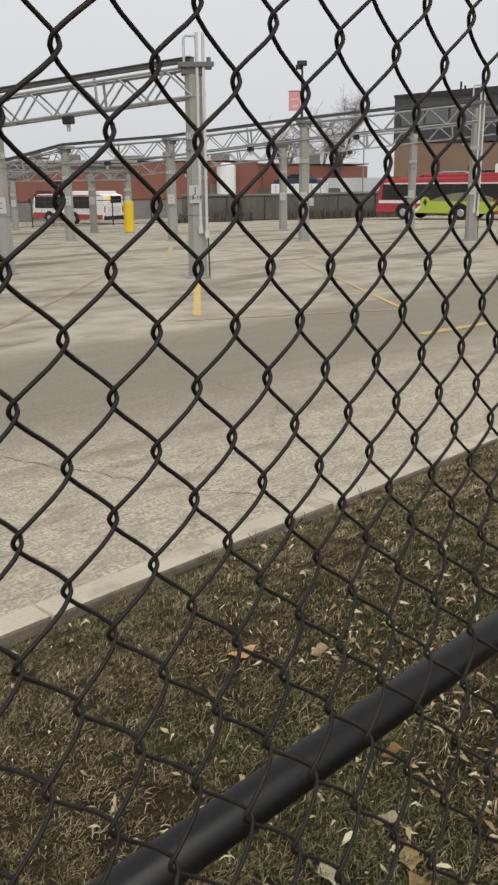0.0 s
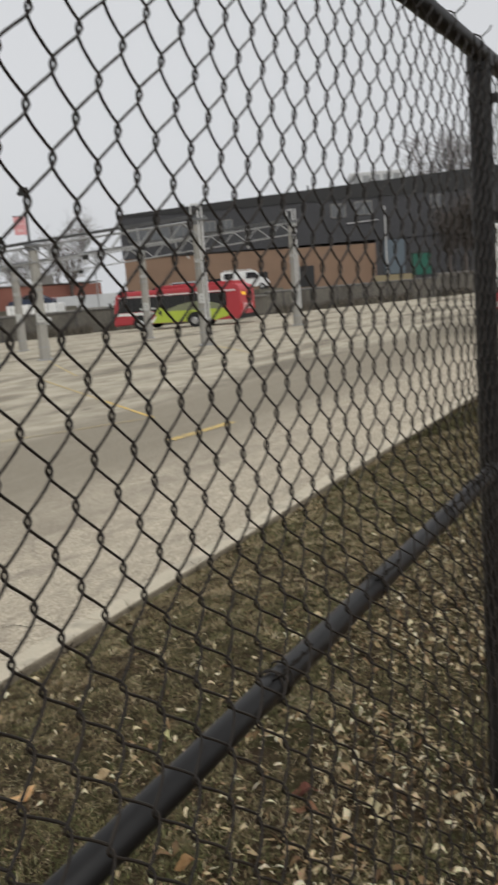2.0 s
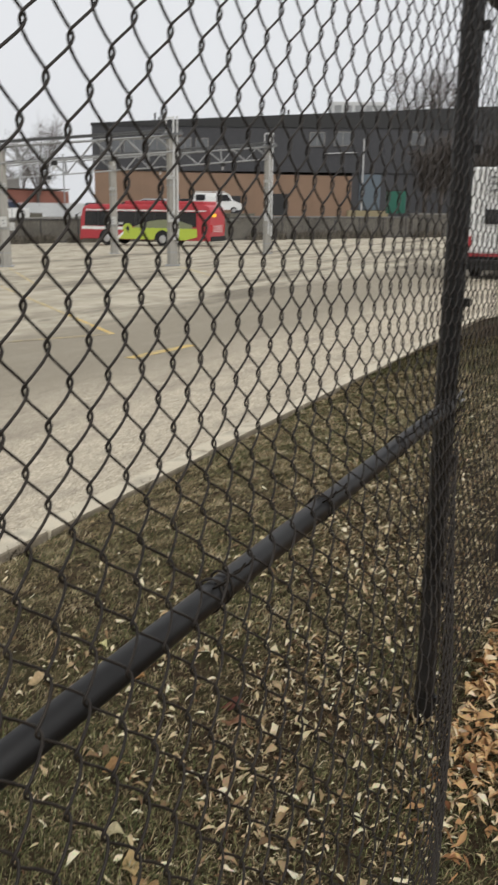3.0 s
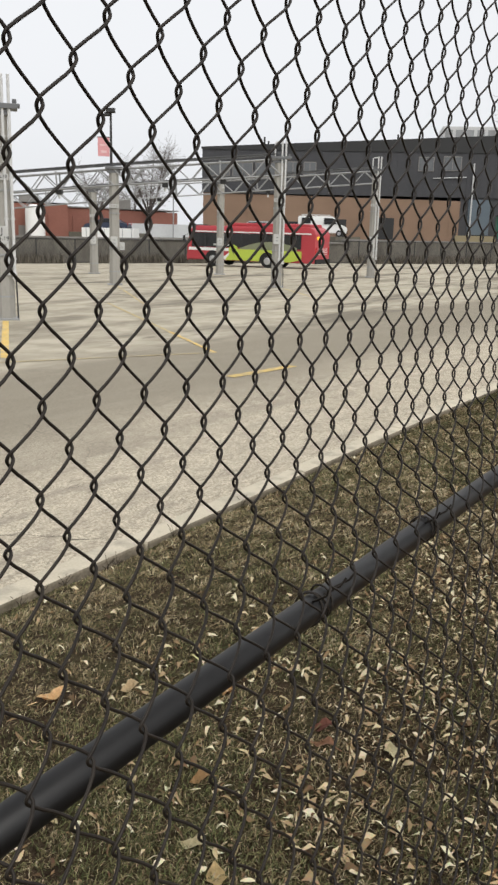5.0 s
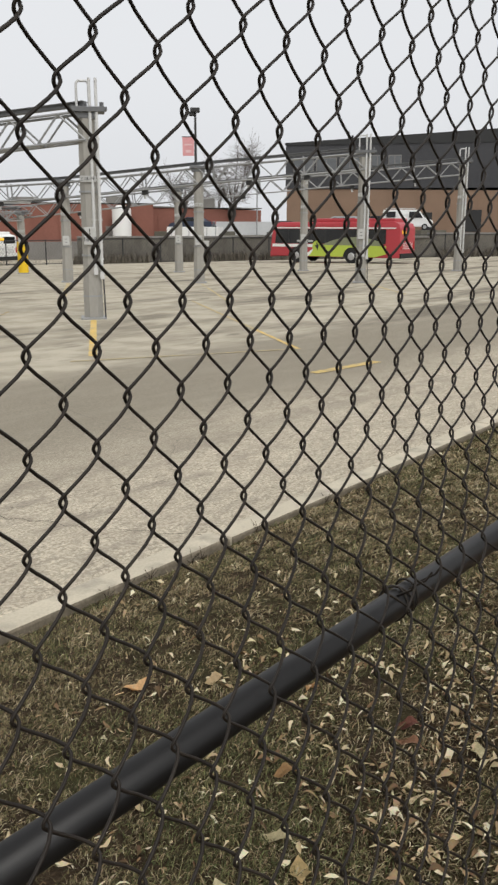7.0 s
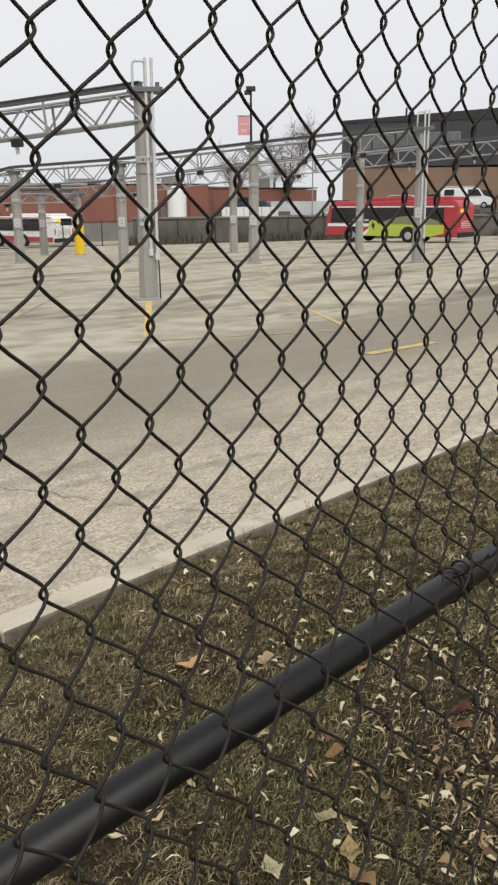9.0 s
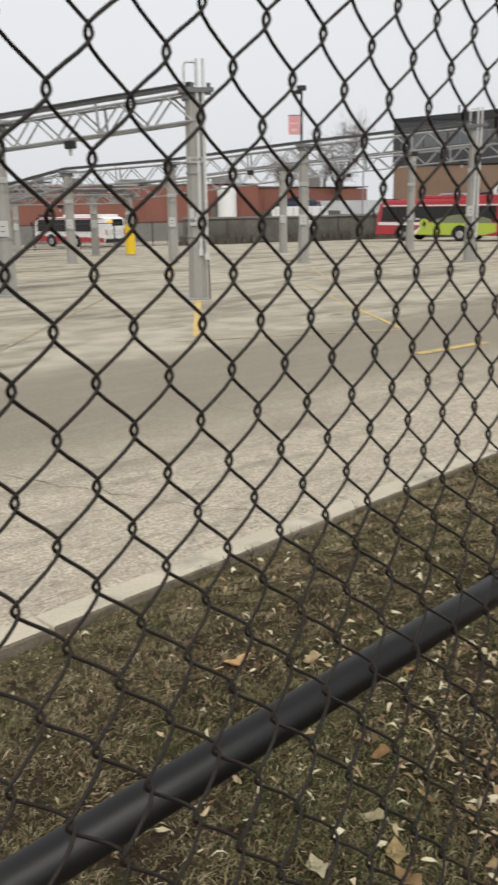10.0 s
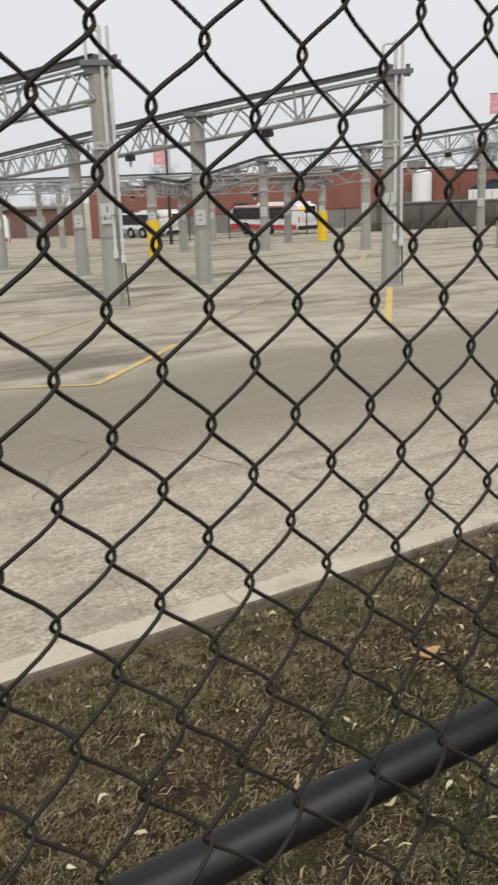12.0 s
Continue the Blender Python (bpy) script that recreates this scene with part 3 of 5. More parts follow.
for a, b, w, strong in (((8.6, 10.25), (12.0, 8.2), 0.09, 0), ((12.0, 8.2), (14.2, 10.9), 0.12, 1), ((14.2, 10.9), (19.5, 17.4), 0.12, 0), ((9.25, 10.45), (13.55, 15.2), 0.19, 1),
                        ((-2.0, 12.4), (3.4, 9.0), 0.1, 1), ((3.4, 9.0), (5.6, 11.08), 0.15, 1), ((5.6, 11.08), (14.0, 19.0), 0.13, 2), ((9.9, 6.46), (11.45, 6.3), 0.25, 3), ((1.5, 14.6), (3.4, 12.8), 0.1, 0),
                        ((3.4, 12.8), (8.6, 17.6), 0.1, 0), ((18.1, 21.7), (24.2, 28.6), 0.22, 0), ((26.6, 23.2), (20.0, 16.4), 0.12, 0), ((30.3, 17.6), (25.6, 13.4), 0.2, 0), ((12.6, 24.0), (18.6, 30.0), 0.12, 0),
                        ((24.8, 36.0), (31.0, 42.5), 0.14, 0)):
    painted_line(a, b, w * 0.72, (WORN, LINE, PATCHY, DASH)[strong])


# ---------------------------------------------------------------- litter on the verge
def island_material(name, ramp, rough=0.85):
    m = bpy.data.materials.new(name)
    m.use_nodes = True
    n, l = m.node_tree.nodes, m.node_tree.links
    b = n["Principled BSDF"]
    b.inputs["Roughness"].default_value = rough
    b.inputs["Specular IOR Level"].default_value = 0.15
    g = n.new("ShaderNodeNewGeometry")
    r = n.new("ShaderNodeValToRGB")
    while len(r.color_ramp.elements) < len(ramp):
        r.color_ramp.elements.new(0.5)
    for e, (p, c) in zip(r.color_ramp.elements, ramp):
        e.position, e.color = p, (*c, 1)
    l.new(g.outputs["Random Per Island"], r.inputs["Fac"])
    co = n.new("ShaderNodeTexCoord")
    t = n.new("ShaderNodeTexNoise")
    t.inputs["Scale"].default_value = 120
    l.new(co.outputs["Object"], t.inputs["Vector"])
    mx = n.new("ShaderNodeMix")
    mx.data_type, mx.blend_type = "RGBA", "MULTIPLY"
    mx.inputs["Factor"].default_value = 0.45
    l.new(r.outputs[0], mx.inputs[6])
    l.new(t.outputs["Color"], mx.inputs[7])
    l.new(mx.outputs[2], b.inputs["Base Color"])
    return m


STRAW = island_material("dead_grass", [(0.0, (0.04, 0.028, 0.016)), (0.3, (0.11, 0.086, 0.046)), (0.5, (0.15, 0.137, 0.06)), (0.75, (0.285, 0.22, 0.122)), (0.93, (0.42, 0.335, 0.2)), (1.0, (0.62, 0.53, 0.35))])
GREEN = island_material("live_grass", [(0.0, (0.045, 0.058, 0.02)), (0.5, (0.125, 0.135, 0.055)), (1.0, (0.29, 0.275, 0.125))])
PALESTRAW = island_material("bleached_straw", [(0.0, (0.22, 0.155, 0.085)), (0.5, (0.42, 0.33, 0.185)), (1.0, (0.7, 0.6, 0.4))])
LITTER = island_material("dry_leaf_bits", [(0.0, (0.09, 0.055, 0.03)), (0.25, (0.28, 0.185, 0.1)), (0.45, (0.48, 0.36, 0.205)), (0.75, (0.75, 0.62, 0.39)), (1.0, (0.9, 0.83, 0.6))])
RUSSET = island_material("fallen_brown_leaves", [(0.0, (0.2, 0.09, 0.04)), (0.25, (0.42, 0.235, 0.105)), (0.55, (0.6, 0.38, 0.18)), (0.82, (0.74, 0.54, 0.3)), (1.0, (0.82, 0.7, 0.5))])
rs = np.random.RandomState(4)


def ground_z(x, y):
    return np.array([grass_z(a, b) for a, b in zip(x, y)])


def fast_mesh(name, v, quads, tris, material):
    """Many small pieces of one pattern: v is pieces x corners x 3, quads and tris index one piece."""
    n, c = v.shape[:2]
    step = c * np.arange(n)[:, None]
    loops = np.concatenate([(np.array(quads).reshape(-1)[None] + step), (np.array(tris, int).reshape(-1)[None] + step)], 1).reshape(-1)
    size = np.tile(np.array([4] * len(quads) + [3] * len(tris)), n)
    me = bpy.data.meshes.new(name)
    me.vertices.add(n * c)
    me.vertices.foreach_set("co", v.astype(np.float32).reshape(-1))
    me.loops.add(len(loops))
    me.loops.foreach_set("vertex_index", loops.astype(np.int32))
    me.polygons.add(len(size))
    me.polygons.foreach_set("loop_start", (np.cumsum(size) - size).astype(np.int32))
    me.update(calc_edges=True)
    me.validate()
    me.materials.append(material)
    return new(name, me)


def blades(name, x, y, length, width, lift, material, label, category, bend=0.22):
    """Thin straws or blades: a bent stem and a pointed tip each."""
    n = len(x)
    a = rs.uniform(0, 2 * np.pi, n)
    d = np.stack([np.cos(a), np.sin(a)], 1)
    s = np.stack([-d[:, 1], d[:, 0]], 1)
    z = ground_z(x, y)
    base = np.stack([x, y], 1)
    v = np.zeros((n, 5, 3))
    bow = rs.uniform(-bend, bend, n)
    for k, (f, zz) in enumerate(((0.0, 0.0), (0.55, 0.85))):
        c = base + d * (length * f)[:, None] + s * (bow * length * f * f)[:, None]
        w = width * (1 - 0.3 * f) / 2
        v[:, 2 * k, :2], v[:, 2 * k + 1, :2] = c - s * w[:, None], c + s * w[:, None]
        v[:, 2 * k, 2] = v[:, 2 * k + 1, 2] = z + 0.003 + lift * zz
        v[:, 2 * k + 1, 2] += width * 0.4
    v[:, 4, :2] = base + d * length[:, None] + s * (bow * length)[:, None]
    v[:, 4, 2] = z + 0.003 + lift * rs.uniform(0.5, 1.1, n)
    ob = fast_mesh(name, v, [[0, 1, 3, 2]], [[2, 3, 4]], material)
    return tagged(ob, label, category, kind="stuff")


def leaf_bits(name, x, y, size, slim, lift, material, label, category):
    """Curled lens-shaped scraps of leaf, a ridge of two folded halves each."""
    n = len(x)
    a = rs.uniform(0, 2 * np.pi, n)
    d = np.stack([np.cos(a), np.sin(a), np.zeros(n)], 1)
    s = np.stack([-d[:, 1], d[:, 0], np.zeros(n)], 1)
    tip = rs.uniform(-0.6, 0.6, n)
    roll = rs.uniform(-0.7, 0.7, n)
    d[:, 2] = tip
    s[:, 2] = roll
    c = np.stack([x, y, ground_z(x, y) + lift], 1)
    prof = ((-0.5, 0.12), (-0.22, 0.8), (0.12, 1.0), (0.34, 0.6), (0.5, 0.06))
    v = np.zeros((n, 15, 3))
    curl, twist, sway = rs.uniform(-0.3, 0.7, n), rs.uniform(-3.0, 3.0, n), rs.uniform(-0.5, 0.5, n)
    fold = rs.uniform(-0.1, 0.8, n)
    up = np.array([0.0, 0.0, 1.0])
    for k, (f, w) in enumerate(prof):
        mid = c + d * (size * f)[:, None] + s * (sway * size * f * f * 2)[:, None]
        mid[:, 2] += size * curl * (1 - abs(f) * 2) * 0.5
        sk = s * np.cos(twist * f)[:, None] + up * np.sin(twist * f)[:, None]
        for j, side in enumerate((-1, 0, 1)):
            wj = w * rs.uniform(0.45, 1.35, n)
            v[:, 3 * k + j] = mid + sk * (side * size * slim * wj / 2)[:, None]
            v[:, 3 * k + j, 2] += abs(side) * size * slim * fold * wj
    q = [[3 * k + j, 3 * k + j + 1, 3 * k + j + 4, 3 * k + j + 3] for k in range(4) for j in range(2)]
    low = v[:, :, 2].min(axis=1) - ground_z(x, y)
    v[:, :, 2] -= np.minimum(low - 0.002, 0)[:, None]
    ob = fast_mesh(name, v, q, [], material)
    return tagged(ob, label, category, kind="stuff")


def scatter(n, x0, x1, y0, y1, keep, skew=1.0):
    x, y = x0 + (x1 - x0) * rs.uniform(0, 1, n) ** skew, rs.uniform(y0, y1, n)
    p = np.array([keep(a, b) for a, b in zip(x, y)])
    m = rs.uniform(0, 1, n) < p
    return x[m], y[m]


def patch(x, y, s=1.1, o=0.0):
    return noise.noise((x * s + o, y * s, 1.7)) * 0.5 + 0.5


def grow(x):
    """The thinner the scatter, the larger its tufts."""
    return 1 + 0.22 * np.maximum(0, x - 2.0)


x, y = scatter(760000, -0.35, 12.0, -0.4, KERB_Y + 0.004, lambda a, b: min(1.0, max(0.03, 0.2 * patch(a, b) + 2.6 * patch(a, b, 13.0, 3.0) + 1.2 * patch(a, b, 30.0, 9.0) - 1.35)), 1.7)
blades("dead_grass", x, y, rs.uniform(0.007, 0.026, len(x)) * rs.uniform(0.7, 1.4, len(x)) * grow(x), rs.uniform(0.0013, 0.0028, len(x)) * grow(x), rs.uniform(0.001, 0.016, len(x)), STRAW, "matted dead straw-coloured grass on soil", "grass")
x, y = scatter(330000, -0.35, 11.0, -0.3, KERB_Y - 0.005, lambda a, b: (1.0 if a < 2.4 else 0.45) * (0.35 if b > 1.5 and a < 2.0 else 0.85) * min(1.0, max(0.04, patch(a, b, 1.4, 5.0) * 2.6 - 1.0 + 0.6 * patch(a, b, 6.0, 8.0) - 0.25)), 1.6)
blades("green_grass", x, y, rs.uniform(0.01, 0.034, len(x)) * grow(x), rs.uniform(0.0012, 0.0024, len(x)) * grow(x), rs.uniform(0.006, 0.028, len(x)), GREEN, "thin patches of short green grass", "grass")


x, y = scatter(160000, -0.3, 9.0, -0.3, KERB_Y - 0.01, lambda a, b: min(1.0, (0.34 + 0.66 / (1 + math.exp(-(a - 1.3) * 3)) + 0.5 * max(0.0, a - 2.2)) * max(0.0, 2.4 * patch(a, b, 7.0, 11.0) - 1.15)), 1.6)
blades("bleached_straw", x, y, rs.uniform(0.012, 0.042, len(x)) * grow(x), rs.uniform(0.0015, 0.003, len(x)) * grow(x) ** 1.5, rs.uniform(0.006, 0.024, len(x)), PALESTRAW, "loose bleached straws lying over the grass", "straw", 0.25)


def litter_keep(a, b):
    drift = 1 / (1 + math.exp((b - 0.85) * 3.8))
    along = 1.15 / (1 + math.exp(-(a - 1.25) * 3.4))
    clump = max(0.0, patch(a, b, 3.4, 2.0) * 2.4 - 0.75)
    return min(1.0, 0.03 + 0.95 * drift * (0.22 + 0.78 * along) * (0.2 + clump))


x, y = scatter(53000, 0.0, 7.0, -0.25, KERB_Y - 0.05, litter_keep)
leaf_bits("leaf_litter", x, y, 0.011 + 0.043 * rs.uniform(0, 1, len(x)) ** 2.5, rs.uniform(0.11, 0.45, len(x)), rs.uniform(0.008, 0.024, len(x)), LITTER, "pale torn scraps of dry leaves in the grass", "leaves")
x, y = scatter(9000, 0.6, 12.0, 0.2, KERB_Y - 0.05, lambda a, b: 0.22 * patch(a, b))
leaf_bits("leaf_scraps", x, y, rs.uniform(0.006, 0.024, len(x)), rs.uniform(0.2, 0.8, len(x)), 0.008, LITTER, "small pale leaf scraps across the verge", "leaves")
x, y = scatter(17000, 1.3, 6.0, -1.3, -0.05, lambda a, b: min(1.0, 0.25 + 1.2 * patch(a, b, 3.0)) * min(1.0, max(0.0, (a - 1.3) * 2)))
leaf_bits("leaf_drift", x, y, rs.uniform(0.02, 0.062, len(x)), rs.uniform(0.16, 0.5, len(x)), rs.uniform(0.01, 0.05, len(x)), RUSSET, "deep drift of russet fallen leaves by the fence", "leaves")
# the same worn grass goes on along the fence and behind it
x, y = scatter(110000, -4.5, 9.0, -3.2, KERB_Y - 0.01, lambda a, b: 0.0 if a > -0.35 and b > -0.4 else min(1.0, max(0.05, 2.4 * patch(a, b, 6.0, 3.0) - 0.7)))
blades("verge_grass", x, y, rs.uniform(0.02, 0.055, len(x)), rs.uniform(0.004, 0.008, len(x)), rs.uniform(0.002, 0.02, len(x)), STRAW, "matted dead grass along the verge", "grass")


def fallen_leaf(x, y, size, turn, colour, label):
    """A single larger leaf, folded along its midrib, with a stalk."""
    m = mat("leaf_" + label.split()[0], colour, rough=0.7, vary=0.25, scale=20, fine=160, bump=0.3, dirt=tuple(c * 0.45 for c in colour), dirt_scale=30, dirt_amount=0.4, bump_dist=0.002)
    b = bmesh.new()
    out = ((-0.5, 0.015), (-0.36, 0.11), (-0.2, 0.23), (-0.05, 0.26), (0.08, 0.2), (0.2, 0.21), (0.34, 0.12), (0.5, 0.008))
    rows_ = []
    for f, w in out:
        w *= 1.12
        z = size * 0.14 * math.sin(6.0 * f + size * 40) + 0.016
        rows_.append([b.verts.new((size * f, -size * w, z + size * w * 0.5)), b.verts.new((size * f, 0, z)), b.verts.new((size * f, size * w, z + size * w * 0.25))])
    for r0, r1 in zip(rows_, rows_[1:]):
        for j in range(2):
            b.faces.new((r0[j], r0[j + 1], r1[j + 1], r1[j]))
    bmesh.ops.solidify(b, geom=b.faces[:], thickness=0.0012)
    add_tube(b, (-size * 0.5, 0, 0.013), (-size * 0.78, size * 0.06, 0.01), 0.0014, 5)
    ob = part("fallen_leaf", b, m)
    ob.matrix_world = pose(x, y, grass_z(x, y) + 0.004, 0, 0, turn)
    return tagged(ob, label, "leaf", group="fallen leaves")


for x, y, size, turn, colour, label in (
        (1.51, 1.57, 0.12, -12, (0.85, 0.58, 0.3), "tan folded leaf lying on dead grass"), (2.015, 1.31, 0.055, 70, (0.72, 0.68, 0.36), "pale yellow leaf lying on dead grass"),
        (1.69, 1.36, 0.08, 160, (0.6, 0.46, 0.27), "brown curled leaf lying on dead grass"), (1.82, 1.02, 0.085, 10, (0.5, 0.3, 0.13), "orange-brown leaf lying on dead grass"),
        (1.1, 0.64, 0.08, 110, (0.62, 0.54, 0.33), "cream dry leaf near the fence foot"), (1.03, 0.52, 0.1, 40, (0.6, 0.45, 0.22), "buff curled leaf near the fence foot"),
        (0.98, 0.45, 0.095, 75, (0.5, 0.33, 0.16), "large brown leaf near the fence foot"), (1.75, 0.37, 0.09, 30, (0.7, 0.63, 0.4), "cream broad leaf near the fence foot"),
        (1.77, 0.62, 0.08, 130, (0.2, 0.075, 0.05), "reddish leaf lying on dead grass"), (1.69, 0.57, 0.075, 100, (0.33, 0.17, 0.095), "reddish-brown leaf lying on dead grass"),
        (0.86, 0.63, 0.09, 60, (0.72, 0.65, 0.44), "pale cream leaf lying on dead grass"), (1.35, 0.8, 0.07, 150, (0.42, 0.25, 0.11), "brown torn leaf lying on dead grass")):
    fallen_leaf(x, y, size, turn, colour, label)


# ---------------------------------------------------------------- buses
LAMP_Y = bpy.data.materials.new("amber_lamp")
LAMP_Y.use_nodes = True
LAMP_Y.node_tree.nodes["Principled BSDF"].inputs["Base Color"].default_value = (0.9, 0.5, 0.03, 1)
LAMP_Y.node_tree.nodes["Principled BSDF"].inputs["Emission Color"].default_value = (1.0, 0.55, 0.05, 1)
LAMP_Y.node_tree.nodes["Principled BSDF"].inputs["Emission Strength"].default_value = 0.3
OLIVE = mat("grey_green_print", (0.2, 0.215, 0.13), rough=0.3, vary=0.12, spec=0.5)
CHROME = mat("wheel_metal", (0.5, 0.5, 0.5), rough=0.35, metal=0.8, vary=0.1)


def side_panel(outline, y, thick=0.012):
    """A panel on the flank at local y, from an outline of (x, z)."""
    b = bmesh.new()
    f0 = [b.verts.new((x, y, z)) for x, z in outline]
    f1 = [b.verts.new((x, y + thick, z)) for x, z in outline]
    n = len(outline)
    b.faces.new(f0)
    b.faces.new(f1[::-1])
    for i in range(n):
        j = (i + 1) % n
        b.faces.new((f0[i], f1[i], f1[j], f0[j]))
    return b


def bus(x, y, rz, electric, label, length=11.7, width=2.55, height=3.0, plain=False):
    """City bus; the front looks along local +x, the driver's flank along +y."""
    z0 = lot_z(x, y)
    t = empty("bus", x, y, z0, rz)
    tagged(t, label, "bus", group="city buses")
    L, W, H = length / 2, width / 2, height
    body, low = (RED, WHITE) if electric else (WHITE, WHITE)
    sh = bmesh.new()
    prof = [(-L, 0.42), (-L, 2.35), (-L + 0.12, H - 0.22), (-L + 0.5, H - 0.06), (L - 0.7, H - 0.1), (L - 0.28, H - 0.32), (L - 0.1, 1.9), (L, 1.0), (L, 0.42)]
    ring = []
    for s, k in ((-1, 1), (1, 1)):
        ring.append([sh.verts.new((px, s * W * (0.93 if pz > H - 0.25 else 1.0), pz)) for px, pz in prof])
    n = len(prof)
    sh.faces.new(ring[0])
    sh.faces.new(ring[1][::-1])
    for i in range(n):
        j = (i + 1) % n
        sh.faces.new((ring[0][i], ring[1][i], ring[1][j], ring[0][j]))
    bmesh.ops.bevel(sh, geom=[e for e in sh.edges], offset=0.05, segments=2, affect="EDGES", profile=0.5)
    part("body", sh, body, t)
    pod = bmesh.new()
    add_box(pod, (-L + 0.5, -W * 0.8, H - 0.1), (L - 3.4, W * 0.8, H + 0.14), 0.06)
    part("roof_pod", pod, body, t)
    for s in (-1, 1):
        yy = s * (W + 0.004) - (0.012 if s < 0 else 0)
        part("window_band", side_panel([(-L + 1.0, 1.33), (L - 0.35, 1.3), (L - 0.45, 2.28), (-L + 1.0, 2.28)], yy), GLASSD, t, "dark tinted side glazing")
        for k in range(6):
            px = -L + 2.6 + k * 1.45
            if px > L - 0.7:
                continue
            part("window_bar", side_panel([(px, 1.36), (px + 0.06, 1.36), (px + 0.06, 2.27), (px, 2.27)], yy + s * 0.008), INK, t)
        part("roof_stripe", side_panel([(-L + 0.3, 2.32), (L - 0.5, 2.32), (L - 0.5, 2.4), (-L + 0.3, 2.4)], yy), WHITE if electric or plain else RED, t)
        if electric:
            part("front_panel", side_panel([(L - 3.6, 1.06), (L - 0.12, 1.06), (L - 0.14, 1.26), (L - 3.4, 1.26)], yy), WHITE, t, "white band over the red skirt")
            part("white_swoosh", side_panel([(L - 2.7, 0.46), (L - 3.9, 0.46), (L - 3.9, 1.15), (L - 3.4, 0.95)], yy + s * 0.006), WHITE, t)
            arc = [(-L + 1.3, 1.15)] + [(-L + 1.3 + (length - 5.3) * u, 1.15 + 0.62 * math.sin(math.pi * (0.12 + 0.88 * u)) ** 0.8) for u in np.linspace(0.0, 1, 16)]
            part("print_arc", side_panel(arc, yy + s * 0.01), OLIVE, t, "grey-green print across the windows")
            part("lime_panel", side_panel([(-L + 0.95, 0.66), (-L + 1.8, 0.45), (L - 3.1, 0.45), (L - 3.4, 0.8), (L - 3.5, 1.22), (-L + 0.95, 1.2)], yy + s * 0.018), LIME, t, "lime green flank panel")
            part("lime_disc", side_panel([(L - 3.75 + 0.36 * math.cos(a), 1.14 + 0.36 * math.sin(a)) for a in np.linspace(0, 2 * math.pi, 20, endpoint=False)], yy + s * 0.022), LIME, t, "round lime green badge")
            part("spark_mark", side_panel([(L - 3.85, 0.98), (L - 3.9, 1.2), (L - 3.68, 1.42), (L - 3.73, 1.2), (L - 3.58, 1.2), (L - 3.85, 0.82), (L - 3.8, 0.98)], yy + s * 0.036), INK, t)
            for k in range(3):
                part("lettering", side_panel([(L - 3.4 + 0.45 * k, 1.42), (L - 3.05 + 0.45 * k, 1.42), (L - 3.05 + 0.45 * k, 1.54), (L - 3.4 + 0.45 * k, 1.54)], yy + s * 0.012), PLATE, t)
        else:
            part("skirt", side_panel([(-L + 0.1, 0.45), (L - 0.05, 0.45), (L - 0.05, 0.95), (-L + 0.1, 0.8)], yy), GALV if plain else RED, t, "pale grey lower flank" if plain else "red lower flank")
        part("door", side_panel([(L - 1.55, 0.5), (L - 0.5, 0.5), (L - 0.5, 2.25), (L - 1.55, 2.25)], yy + s * 0.02), GLASSD, t) if s < 0 else None
        for px in (L - 2.1, -L + 3.5):
            arch = [(px + 0.62 * math.cos(a), 0.42 + 0.66 * math.sin(a)) for a in np.linspace(0, math.pi, 14)]
            part("wheel_arch", side_panel(arch, yy + s * 0.03), BLACK, t)
            w = bmesh.new()
            add_tube(w, (px, s * (W - 0.24), 0.48), (px, s * (W + 0.045), 0.48), 0.48, 24)
            bmesh.ops.bevel(w, geom=w.edges[:], offset=0.03, segments=2, affect="EDGES")
            wheel = part("wheel", w, BLACK, t)
            rm = bmesh.new()
            add_tube(rm, (px, s * (W + 0.03), 0.48), (px, s * (W + 0.07), 0.48), 0.27, 16, 0.22)
            part("rim", rm, CHROME, wheel)
    ws = bmesh.new()
    for v in [ws.verts.new(c) for c in ((L + 0.005, -W * 0.92, 1.15), (L + 0.005, W * 0.92, 1.15), (L - 0.15, W * 0.9, 2.45), (L - 0.15, -W * 0.9, 2.45))]:
        pass
    ws.faces.new(ws.verts[:])
    bmesh.ops.solidify(ws, geom=ws.faces[:], thickness=-0.02)
    part("windscreen", ws, GLASSD, t)
    part("front_bumper", box((L - 0.1, -W * 0.97, 0.35), (L + 0.08, W * 0.97, 0.75), 0.03), RED if electric else BLACK, t)
    part("destination_sign", box((L - 0.32, -W * 0.7, 2.5), (L - 0.18, W * 0.7, 2.72), 0.02), INK, t)
    part("rear_window", box((-L - 0.01, -W * 0.8, 1.75), (-L + 0.02, W * 0.3, 2.3), 0.005), GLASSD if not electric else RED, t)
    eg = part("engine_grille", box((-L - 0.025, -W * 0.7, 0.95), (-L + 0.01, W * 0.7, 1.5), 0.008), RED if electric else WHITE, t)
    for k in range(4):
        part("slat", box((-L - 0.036, -W * 0.62, 1.02 + 0.12 * k), (-L - 0.024, W * 0.62, 1.05 + 0.12 * k)), WHITE if electric else GALV, eg)
    part("rear_bumper", box((-L - 0.1, -W * 0.97, 0.4), (-L + 0.05, W * 0.97, 0.72), 0.03), BLACK, t)
    part("rear_sign", box((-L - 0.03, W * 0.25, 1.98), (-L + 0.01, W * 0.75, 2.2), 0.01), LAMP_Y, t, "lit amber rear indicator panel")
